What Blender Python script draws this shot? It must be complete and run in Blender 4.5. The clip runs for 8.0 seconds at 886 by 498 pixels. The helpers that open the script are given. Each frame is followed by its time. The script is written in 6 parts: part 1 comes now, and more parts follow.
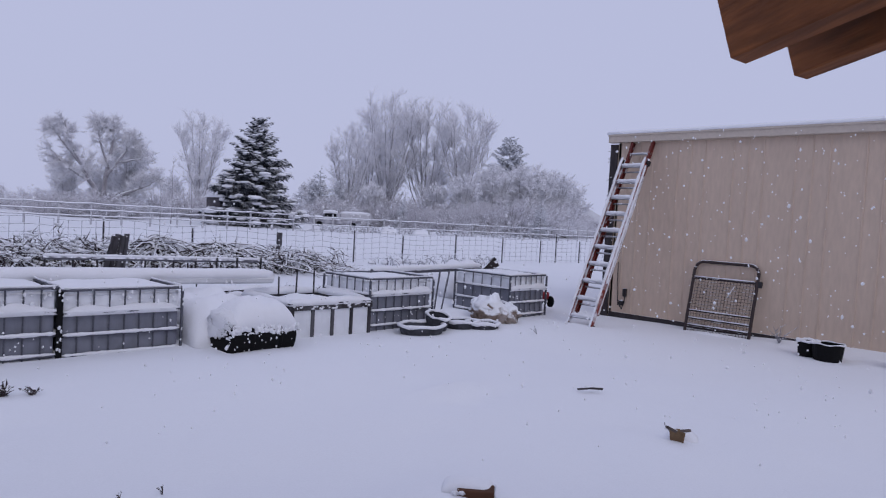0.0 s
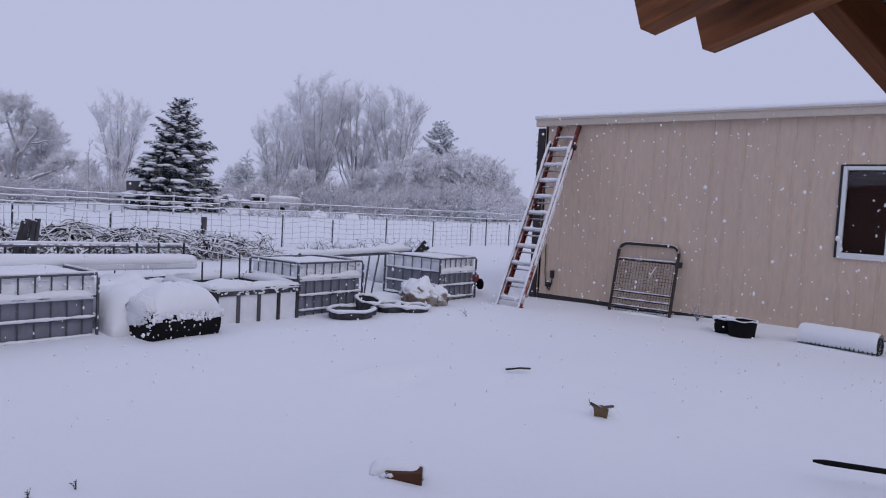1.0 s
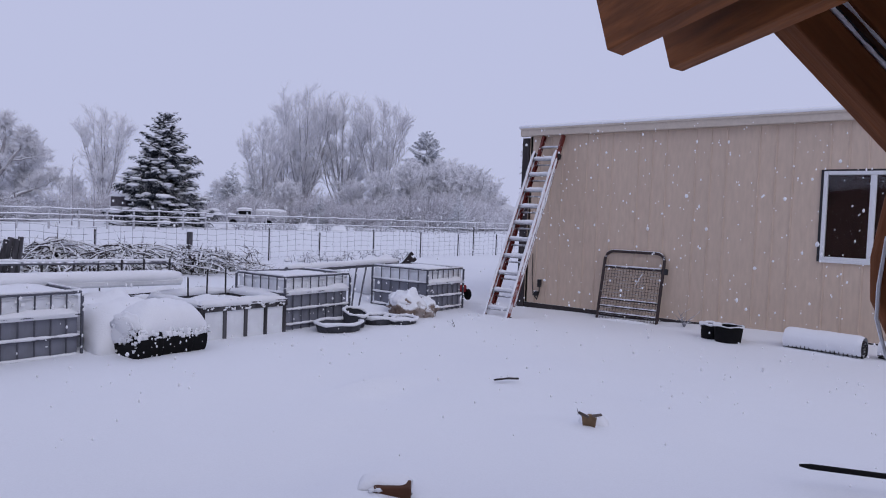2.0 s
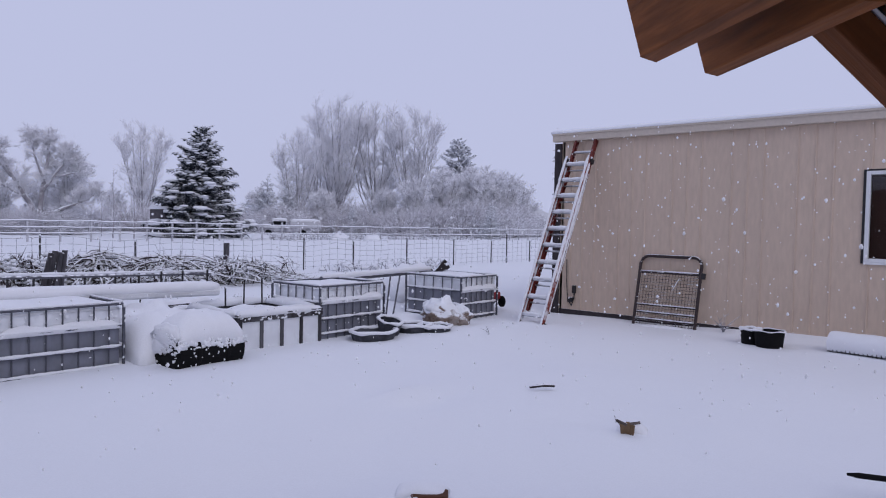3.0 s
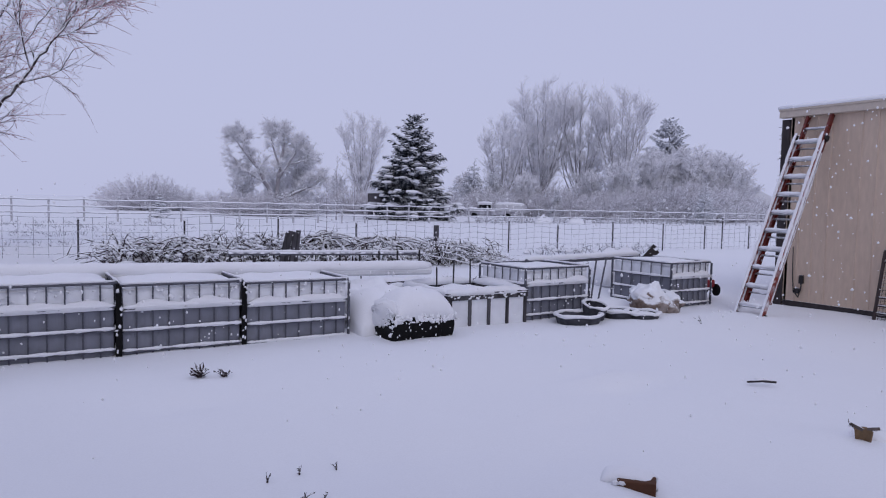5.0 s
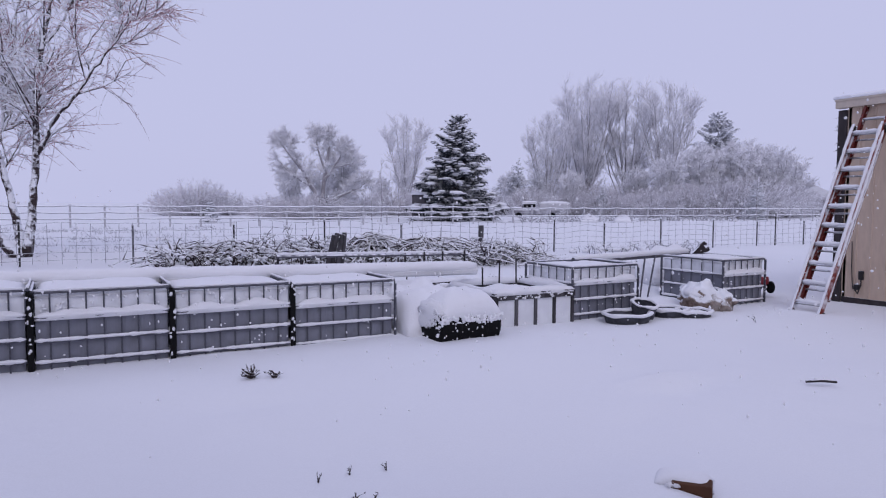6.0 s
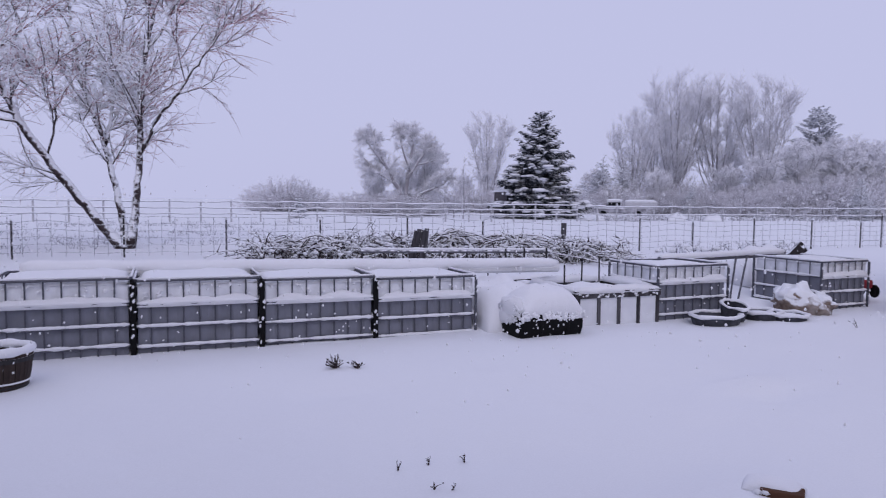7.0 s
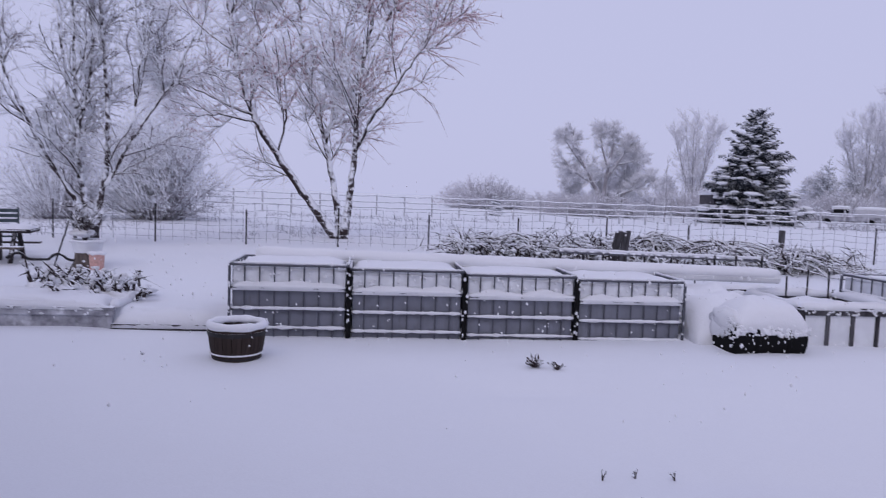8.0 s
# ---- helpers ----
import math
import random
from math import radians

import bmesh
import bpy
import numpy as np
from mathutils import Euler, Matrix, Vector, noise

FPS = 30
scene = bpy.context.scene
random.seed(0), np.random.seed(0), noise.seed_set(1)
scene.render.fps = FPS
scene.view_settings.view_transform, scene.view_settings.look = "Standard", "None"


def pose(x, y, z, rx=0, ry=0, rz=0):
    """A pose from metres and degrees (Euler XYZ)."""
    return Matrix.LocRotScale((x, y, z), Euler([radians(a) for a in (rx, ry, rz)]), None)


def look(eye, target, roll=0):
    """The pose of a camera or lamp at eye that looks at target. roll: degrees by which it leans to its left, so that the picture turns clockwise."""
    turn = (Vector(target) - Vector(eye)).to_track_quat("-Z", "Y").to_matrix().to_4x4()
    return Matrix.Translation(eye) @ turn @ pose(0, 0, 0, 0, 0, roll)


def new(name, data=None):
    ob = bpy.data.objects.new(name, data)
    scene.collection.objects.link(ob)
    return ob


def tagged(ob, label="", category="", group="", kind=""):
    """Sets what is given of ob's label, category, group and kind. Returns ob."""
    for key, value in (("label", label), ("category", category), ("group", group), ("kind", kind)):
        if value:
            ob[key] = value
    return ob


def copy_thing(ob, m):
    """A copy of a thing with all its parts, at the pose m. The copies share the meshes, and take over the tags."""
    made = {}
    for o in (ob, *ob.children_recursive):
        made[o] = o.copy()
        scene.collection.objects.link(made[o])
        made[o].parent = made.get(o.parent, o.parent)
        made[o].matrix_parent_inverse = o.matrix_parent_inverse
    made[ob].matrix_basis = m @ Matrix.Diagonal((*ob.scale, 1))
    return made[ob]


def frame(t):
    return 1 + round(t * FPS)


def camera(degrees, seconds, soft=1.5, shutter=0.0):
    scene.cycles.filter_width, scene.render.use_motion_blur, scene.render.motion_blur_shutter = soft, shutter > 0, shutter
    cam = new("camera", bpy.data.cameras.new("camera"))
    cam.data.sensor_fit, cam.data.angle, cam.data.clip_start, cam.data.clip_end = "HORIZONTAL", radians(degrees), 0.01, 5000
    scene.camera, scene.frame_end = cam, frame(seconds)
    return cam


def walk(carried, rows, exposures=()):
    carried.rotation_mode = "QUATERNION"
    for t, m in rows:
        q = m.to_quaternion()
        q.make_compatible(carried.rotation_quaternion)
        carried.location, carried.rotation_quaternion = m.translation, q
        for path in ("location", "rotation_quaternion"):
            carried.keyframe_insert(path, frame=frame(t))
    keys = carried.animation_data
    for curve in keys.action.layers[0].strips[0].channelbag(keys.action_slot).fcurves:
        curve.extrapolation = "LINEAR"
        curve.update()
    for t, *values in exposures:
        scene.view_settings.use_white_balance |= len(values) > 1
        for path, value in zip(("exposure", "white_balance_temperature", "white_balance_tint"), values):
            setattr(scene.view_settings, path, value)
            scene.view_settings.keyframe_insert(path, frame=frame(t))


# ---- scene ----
cam = camera(64.6, 8.0, soft=1.05, shutter=0.25)
PATH = [
    (0.0, pose(0.000, 0.000, 1.500, 87.65, -3.28, -44.87)),
    (0.5, pose(0.006, -0.008, 1.492, 86.90, -3.38, -47.90)),
    (1.0, pose(0.040, -0.002, 1.487, 86.66, -3.13, -50.48)),
    (1.5, pose(0.051, -0.009, 1.489, 86.82, -2.14, -52.05)),
    (1.7, pose(0.049, -0.015, 1.499, 87.12, -2.27, -51.98)),
    (2.8, pose(0.040, -0.024, 1.504, 88.15, -1.18, -49.54)),
    (3.0, pose(0.044, -0.019, 1.507, 88.05, -1.21, -48.84)),
    (3.5, pose(0.040, -0.015, 1.506, 87.94, -1.22, -46.20)),
    (4.0, pose(0.013, -0.022, 1.507, 88.39, -1.17, -41.01)),
    (4.5, pose(-0.036, -0.045, 1.499, 87.82, -1.54, -34.89)),
    (4.7, pose(-0.035, -0.049, 1.505, 87.00, -1.60, -33.72)),
    (5.8, pose(-0.015, -0.037, 1.482, 85.98, -0.36, -29.43)),
    (6.0, pose(-0.029, -0.028, 1.495, 86.34, -0.29, -28.74)),
    (6.5, pose(-0.038, -0.032, 1.500, 86.63, -0.24, -25.79)),
    (7.0, pose(-0.035, -0.046, 1.477, 86.08, -0.65, -22.04)),
    (7.2, pose(-0.036, -0.066, 1.474, 85.98, -2.09, -19.64)),
    (7.5, pose(-0.060, -0.060, 1.444, 86.12, -3.37, -12.71)),
    (7.7, pose(-0.090, -0.003, 1.495, 84.15, -2.70, -9.56)),
    (8.0, pose(-0.131, 0.028, 1.472, 85.62, -2.13, -6.24)),
]
walk(cam, PATH, exposures=[(0.0, -0.05, 6500, 10), (1.0, -0.05, 6500, 10), (1.5, 0.0, 6500, 10), (3.5, 0.03, 6500, 10), (4.5, -0.04, 6500, 10), (6.0, 0.07, 6500, 15), (8.0, 0.04, 6500, 15)])

# ---- overcast sky and its soft sun ----
SUN_EL, SUN_AZ = radians(38), radians(200)
world = bpy.data.worlds.new("overcast_sky")
scene.world = world
world.use_nodes = True
wn, wl = world.node_tree.nodes, world.node_tree.links
wn.clear()
w_out = wn.new("ShaderNodeOutputWorld")
w_bg = wn.new("ShaderNodeBackground")
w_sky = wn.new("ShaderNodeTexSky")
w_sky.sky_type = "NISHITA"
w_sky.sun_disc = False
w_sky.sun_elevation, w_sky.sun_rotation = SUN_EL, SUN_AZ
w_sky.dust_density, w_sky.air_density = 4.0, 1.0
w_mix = wn.new("ShaderNodeMix")
w_mix.data_type = "RGBA"
w_mix.inputs["Factor"].default_value = 0.97
w_mix.inputs["B"].default_value = (5.0, 5.3, 7.45, 1)      # thick cloud, even in all directions
w_bg.inputs["Strength"].default_value = 0.1
wl.new(w_sky.outputs["Color"], w_mix.inputs["A"])
wl.new(w_mix.outputs["Result"], w_bg.inputs["Color"])
wl.new(w_bg.outputs["Background"], w_out.inputs["Surface"])
sun_data = bpy.data.lights.new("sun", "SUN")
sun_data.energy, sun_data.angle, sun_data.color = 0.5, radians(40), (1.0, 0.95, 0.92)
sun = new("sun", sun_data)
sun.matrix_world = look((0, 0, 40), (0 + math.sin(SUN_AZ) * -30, math.cos(SUN_AZ) * -30, 40 - 30 * math.tan(SUN_EL)))

# ---- materials ----


def material(name, base, rough=0.7, metal=0.0, grain=30.0, grain_amount=0.15, stain=2.0, stain_amount=0.2, bump=0.2, bump_scale=60.0,
             snow=None, stretch=(1, 1, 1), tint=None, per_object=0.0):
    """A surface with grain, stains and relief; snow: how level a face has to be to carry snow (0..1)."""
    m = bpy.data.materials.new(name)
    m.use_nodes = True
    n, l = m.node_tree.nodes, m.node_tree.links
    b = n["Principled BSDF"]
    geo, tc, mp = n.new("ShaderNodeNewGeometry"), n.new("ShaderNodeTexCoord"), n.new("ShaderNodeMapping")
    mp.inputs["Scale"].default_value = stretch
    l.new(tc.outputs["Object"], mp.inputs["Vector"])
    def tex(scale, detail=4):
        t = n.new("ShaderNodeTexNoise")
        t.inputs["Scale"].default_value, t.inputs["Detail"].default_value = scale, detail
        l.new(mp.outputs["Vector"], t.inputs["Vector"])
        return t.outputs["Fac"]
    def mix(f, a, c, kind="MIX"):
        x = n.new("ShaderNodeMix")
        x.data_type, x.blend_type = "RGBA", kind
        for sock, v in (("Factor", f), ("A", a), ("B", c)):
            if isinstance(v, (int, float)):
                x.inputs[sock].default_value = v
            elif isinstance(v, tuple):
                x.inputs[sock].default_value = (*v, 1)
            else:
                l.new(v, x.inputs[sock])
        return x.outputs["Result"]
    def ramp(v, lo, hi):
        r = n.new("ShaderNodeMapRange")
        r.inputs["From Min"].default_value, r.inputs["From Max"].default_value = lo, hi
        l.new(v, r.inputs["Value"])
        return r.outputs["Result"]
    dark = tuple(c * (1 - grain_amount * 2) for c in base)
    light = tuple(min(1, c * (1 + grain_amount)) for c in base)
    col = mix(ramp(tex(grain), 0.3, 0.7), dark, light)
    other = tint or tuple(c * 0.55 for c in base)
    s = n.new("ShaderNodeMath")
    s.operation = "MULTIPLY"
    s.inputs[1].default_value = stain_amount
    l.new(ramp(tex(stain, 6), 0.45, 0.7), s.inputs[0])
    col = mix(s.outputs[0], col, other)
    if per_object:
        oi = n.new("ShaderNodeObjectInfo")
        col = mix(ramp(oi.outputs["Random"], 0, 1 / per_object), col, tuple(c * 0.6 for c in base))
    if snow is not None:
        sep = n.new("ShaderNodeSeparateXYZ")
        l.new(geo.outputs["Normal"], sep.inputs["Vector"])
        t2 = n.new("ShaderNodeTexNoise")
        t2.inputs["Scale"].default_value, t2.inputs["Detail"].default_value = 9, 5
        l.new(geo.outputs["Position"], t2.inputs["Vector"])
        add = n.new("ShaderNodeMath")
        add.operation = "MULTIPLY_ADD"
        l.new(t2.outputs["Fac"], add.inputs[0])
        add.inputs[1].default_value = 1.2
        l.new(sep.outputs["Z"], add.inputs[2])
        f = ramp(add.outputs[0], snow + 0.5, snow + 0.72)
        col = mix(f, col, (0.84, 0.86, 0.9))
    l.new(col, b.inputs["Base Color"])
    b.inputs["Specular IOR Level"].default_value = 0.5 if rough < 0.7 else 0.2
    b.inputs["Roughness"].default_value, b.inputs["Metallic"].default_value = rough, metal
    bm_ = n.new("ShaderNodeBump")
    bm_.inputs["Strength"].default_value, bm_.inputs["Distance"].default_value = bump, 0.01
    l.new(tex(bump_scale, 5), bm_.inputs["Height"])
    l.new(bm_.outputs["Normal"], b.inputs["Normal"])
    return m


SNOW = material("snow", (0.80, 0.81, 0.845), 0.75, grain=180, grain_amount=0.02, stain=0.6, stain_amount=0.08, bump=0.35, bump_scale=45, tint=(0.72, 0.74, 0.79))
GROUND = material("snow_field", (0.80, 0.815, 0.85), 0.8, grain=90, grain_amount=0.015, stain=0.35, stain_amount=0.22, bump=0.5, bump_scale=7, tint=(0.70, 0.72, 0.79))
SIDING = material("beige_sheet_metal", (0.585, 0.46, 0.36), 0.5, grain=18, grain_amount=0.05, stain=1.1, stain_amount=0.22, bump=0.08, bump_scale=12, stretch=(1, 1, 0.25), tint=(0.51, 0.405, 0.325), per_object=0.12)
TRIM = material("beige_trim", (0.54, 0.47, 0.40), 0.5, grain=25, grain_amount=0.04, stain_amount=0.12)
DARKWOOD = material("dark_wood", (0.05, 0.043, 0.046), 0.8, grain=20, stretch=(1, 1, 0.2), snow=0.6)
BLACK = material("black_plastic", (0.006, 0.006, 0.007), 0.9, grain=60, stain_amount=0.1, bump=0.1)
TUBGREY = material("dull_black_rubber", (0.045, 0.047, 0.056), 0.8, grain=30, stain=6, stain_amount=0.5, tint=(0.13, 0.135, 0.16), snow=0.55)
STEEL = material("galvanised_steel", (0.10, 0.104, 0.128), 0.55, 0.4, grain=60, bump=0.1)
FROSTED_STEEL = material("frosted_steel", (0.10, 0.10, 0.12), 0.6, 0.2, grain=60, snow=0.35)
DARKSTEEL = material("dark_steel", (0.035, 0.033, 0.036), 0.55, 0.5, grain=50, snow=0.85)
RUST = material("rusty_tube", (0.045, 0.03, 0.03), 0.6, 0.3, grain=40, snow=0.7)
BOTTLE = material("grey_plastic_bottle", (0.20, 0.21, 0.255), 0.5, grain=6, grain_amount=0.1, stain=3, stain_amount=0.35, bump=0.15, bump_scale=20, tint=(0.12, 0.125, 0.16))
LINER = material("milky_plastic", (0.80, 0.82, 0.86), 0.5, grain=8, grain_amount=0.08, stain=5, stain_amount=0.4, bump=0.15, bump_scale=20, tint=(0.6, 0.62, 0.7))
REDORANGE = material("weathered_orange_fibreglass", (0.16, 0.021, 0.014), 0.55, grain=40, grain_amount=0.25, stain=9, stain_amount=0.4, tint=(0.05, 0.012, 0.01), snow=0.62)
FROST_ORANGE = material("snow_plastered_fibreglass", (0.20, 0.024, 0.014), 0.6, grain=40, stain=7, stain_amount=1.0, tint=(0.72, 0.73, 0.78), snow=0.2)
ALU = material("aluminium", (0.45, 0.46, 0.48), 0.35, 0.9, grain=80, snow=0.4)
VINYL = material("white_vinyl", (0.72, 0.73, 0.75), 0.4, grain=40, grain_amount=0.03, stain_amount=0.1)
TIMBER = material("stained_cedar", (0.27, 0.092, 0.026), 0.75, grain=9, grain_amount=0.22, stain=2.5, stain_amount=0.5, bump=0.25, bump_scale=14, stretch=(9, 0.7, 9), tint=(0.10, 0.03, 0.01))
# same cedar for brace and post, their shade put into the darker base
TIMBER_ANG = material("stained_cedar_brace_shaded", (0.19, 0.064, 0.02), 0.75, grain=9, grain_amount=0.12, stain=2.0, stain_amount=0.25, bump=0.25, bump_scale=14, stretch=(9, 9, 0.7), tint=(0.085, 0.026, 0.01))
BARREL = material("weathered_oak", (0.06, 0.043, 0.038), 0.8, grain=20, grain_amount=0.3, stretch=(1, 1, 0.15), tint=(0.04, 0.03, 0.03), per_object=0.4)
OLDWOOD = material("weathered_wood", (0.14, 0.115, 0.105), 0.85, grain=20, grain_amount=0.3, stretch=(1, 1, 0.15), snow=0.6)
GREYWOOD = material("wet_grey_wood", (0.06, 0.056, 0.062), 0.9, grain=20, grain_amount=0.3, stain=6, stain_amount=0.4, stretch=(1, 1, 0.15), tint=(0.2, 0.2, 0.22), snow=0.5)
WHITEPANEL = material("frosted_white_panel", (0.74, 0.76, 0.8), 0.7, grain=12, grain_amount=0.04, stain=6, stain_amount=0.3, tint=(0.5, 0.5, 0.56))
FENCEWHITE = material("pale_painted_rail", (0.52, 0.52, 0.55), 0.7, grain=20, snow=0.4, stain_amount=0.4, tint=(0.28, 0.27, 0.29))
WIRE = material("frosted_wire", (0.25, 0.25, 0.285), 0.6, 0.0, grain=20, snow=0.6)
BARK = material("snow_dusted_bark", (0.06, 0.045, 0.047), 0.9, grain=12, grain_amount=0.3, bump=0.6, bump_scale=25, snow=0.03)
TWIG = material("frosted_twigs", (0.26, 0.22, 0.24), 0.85, grain=5, grain_amount=0.2, stain=0.8, stain_amount=0.5, tint=(0.6, 0.55, 0.58), snow=-0.62)
PINKTWIG = material("rosy_frosted_twigs", (0.40, 0.25, 0.26), 0.85, grain=5, grain_amount=0.2, stain=0.35, stain_amount=0.8, tint=(0.62, 0.30, 0.31), snow=-0.55)
# far twigs and bark: frost colour, lightened further to imitate distance haze
FARTWIG = material("hazy_hoarfrost_twigs", (0.88, 0.88, 0.91), 0.9, grain=0.6, grain_amount=0.08, stain=0.25, stain_amount=0.5, tint=(0.64, 0.63, 0.67))
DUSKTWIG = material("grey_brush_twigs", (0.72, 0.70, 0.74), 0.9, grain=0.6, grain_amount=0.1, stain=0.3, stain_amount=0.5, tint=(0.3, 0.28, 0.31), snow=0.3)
FARBARK = material("hazy_hoarfrost_bark", (0.36, 0.345, 0.37), 0.9, grain=2, snow=0.36)
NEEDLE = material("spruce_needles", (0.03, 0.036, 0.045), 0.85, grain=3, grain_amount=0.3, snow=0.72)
# far needles: frost plus distance haze, both put into the pale base
FARNEEDLE = material("hazy_frosted_needles", (0.52, 0.53, 0.57), 0.9, grain=2, snow=0.25)
BRUSH = material("dead_stalks", (0.06, 0.046, 0.048), 0.9, grain=15, snow=0.38)
FROSTBOARD = material("frosted_board", (0.34, 0.34, 0.38), 0.85, grain=14, grain_amount=0.2, stain=5, stain_amount=0.8, tint=(0.7, 0.71, 0.76), snow=0.25)
CARD = material("brown_cardboard", (0.22, 0.145, 0.085), 0.85, grain=30, stain=9, stain_amount=0.6, tint=(0.05, 0.03, 0.02))
BLOCK = material("damp_timber", (0.10, 0.045, 0.026), 0.8, grain=20, stain=9, stain_amount=0.5, stretch=(0.3, 1, 1))
BAG = material("tan_sack", (0.22, 0.165, 0.135), 0.8, grain=20, grain_amount=0.25, snow=0.05, stain=4, stain_amount=0.6, tint=(0.5, 0.47, 0.46))
SALMON = material("salmon_plastic", (0.62, 0.36, 0.31), 0.5, grain=30, snow=0.8)
RED = material("red_paint", (0.28, 0.02, 0.03), 0.45, grain=30, snow=0.7)
CURTAIN = material("brown_blind", (0.055, 0.022, 0.016), 0.8, grain=30)
TEAL = material("dark_teal_plastic", (0.05, 0.075, 0.085), 0.6, snow=0.7)
SHINGLE = material("dark_shingle", (0.045, 0.045, 0.05), 0.9, grain=60, per_object=0.5)
FARWALL = material("far_grey_wall", (0.12, 0.11, 0.12), 0.8, grain=8)
FROSTPAINT = material("frosted_grey_paint", (0.26, 0.26, 0.29), 0.7, grain=3, stain=1.5, stain_amount=0.8, tint=(0.6, 0.6, 0.65), snow=0.3)
FLAKE = material("snowflake", (0.9, 0.9, 0.93), 0.8, grain=10, grain_amount=0.01, stain_amount=0.0)


def glass(name):
    m = bpy.data.materials.new(name)
    m.use_nodes = True
    b = m.node_tree.nodes["Principled BSDF"]
    b.inputs["Base Color"].default_value = (0.9, 0.93, 0.95, 1)
    b.inputs["Roughness"].default_value = 0.02
    b.inputs["Transmission Weight"].default_value = 1.0
    b.inputs["IOR"].default_value = 1.45
    return m


GLASS = glass("window_glass")

# ---- mesh tools ----


class Geo:
    """Collects points and faces of one mesh."""

    def __init__(self):
        self.v, self.f, self.n = [], [], 0

    def add(self, verts, faces):
        verts = np.asarray(verts, float).reshape(-1, 3)
        self.v.append(verts)
        self.f.extend([tuple(int(i) + self.n for i in q) for q in faces])
        self.n += len(verts)
        return self

    def box(self, a, b, m=None, bevel=0.0):
        (x0, y0, z0), (x1, y1, z1) = a, b
        if bevel:
            bm = bmesh.new()
            bmesh.ops.create_cube(bm, size=1)
            bmesh.ops.transform(bm, matrix=Matrix.LocRotScale(((x0 + x1) / 2, (y0 + y1) / 2, (z0 + z1) / 2), None, (x1 - x0, y1 - y0, z1 - z0)), verts=bm.verts)
            bmesh.ops.bevel(bm, geom=bm.edges[:], offset=bevel, segments=2, affect="EDGES", profile=0.5)
            bm.verts.index_update()
            vs, fs = [v.co[:] for v in bm.verts], [[v.index for v in f.verts] for f in bm.faces]
            bm.free()
        else:
            vs = [(x, y, z) for x in (x0, x1) for y in (y0, y1) for z in (z0, z1)]
            fs = [(0, 1, 3, 2), (4, 6, 7, 5), (0, 4, 5, 1), (2, 3, 7, 6), (0, 2, 6, 4), (1, 5, 7, 3)]
        if m is not None:
            vs = [m @ Vector(v) for v in vs]
        return self.add(vs, fs)

    def tube(self, pts, radii, sides=6, cap=True, squash=1.0):
        pts = np.asarray(pts, float)
        radii = np.broadcast_to(np.asarray(radii, float), (len(pts),))
        d = np.gradient(pts, axis=0)
        d /= np.linalg.norm(d, axis=1)[:, None] + 1e-9
        ref = np.where(np.abs(d[:, 2:3]) > 0.9, [[1.0, 0, 0]], [[0, 0, 1.0]])
        s = np.cross(d, ref)
        s /= np.linalg.norm(s, axis=1)[:, None] + 1e-9
        u = np.cross(s, d)
        a = np.arange(sides) * 2 * math.pi / sides
        ring = pts[:, None] + radii[:, None, None] * (s[:, None] * np.cos(a)[None, :, None] + squash * u[:, None] * np.sin(a)[None, :, None])
        n = len(pts)
        fs = [(i * sides + j, i * sides + (j + 1) % sides, (i + 1) * sides + (j + 1) % sides, (i + 1) * sides + j) for i in range(n - 1) for j in range(sides)]
        if cap:
            fs += [tuple(range(sides - 1, -1, -1)), tuple((n - 1) * sides + j for j in range(sides))]
        return self.add(ring.reshape(-1, 3), fs)

    def lathe(self, profile, sides=24, centre=(0, 0, 0), closed=False):
        prof = np.asarray(profile, float)
        a = np.arange(sides) * 2 * math.pi / sides
        v = np.stack([prof[:, None, 0] * np.cos(a), prof[:, None, 0] * np.sin(a), np.repeat(prof[:, 1:2], sides, 1)], -1) + np.asarray(centre)
        n = len(prof)
        m = n if closed else n - 1
        fs = [(i * sides + j, i * sides + (j + 1) % sides, ((i + 1) % n) * sides + (j + 1) % sides, ((i + 1) % n) * sides + j) for i in range(m) for j in range(sides)]
        return self.add(v.reshape(-1, 3), fs)

    def spikes(self, p, d, r, sides=3):
        """Many thin cones at once: bases p, vectors d, base radii r."""
        p, d = np.asarray(p, float), np.asarray(d, float)
        if len(p) == 0:
            return self
        r = np.broadcast_to(np.asarray(r, float), (len(p),))
        ref = np.where(np.abs(d[:, 2:3]) > 0.8 * np.linalg.norm(d, axis=1)[:, None], [[1.0, 0.3, 0]], [[0, 0, 1.0]])
        s = np.cross(d, ref)
        s /= np.linalg.norm(s, axis=1)[:, None] + 1e-9
        u = np.cross(s, d)
        u /= np.linalg.norm(u, axis=1)[:, None] + 1e-9
        v = []
        for k in range(sides):
            a = 2 * math.pi * k / sides
            v.append(p + r[:, None] * (s * math.cos(a) + u * math.sin(a)))
        v.append(p + d)
        v = np.stack(v, 1)
        base = np.arange(len(p)) * (sides + 1)
        fs = np.concatenate([np.stack([base + k, base + (k + 1) % sides, base + sides], 1) for k in range(sides)])
        return self.add(v.reshape(-1, 3), fs.tolist())

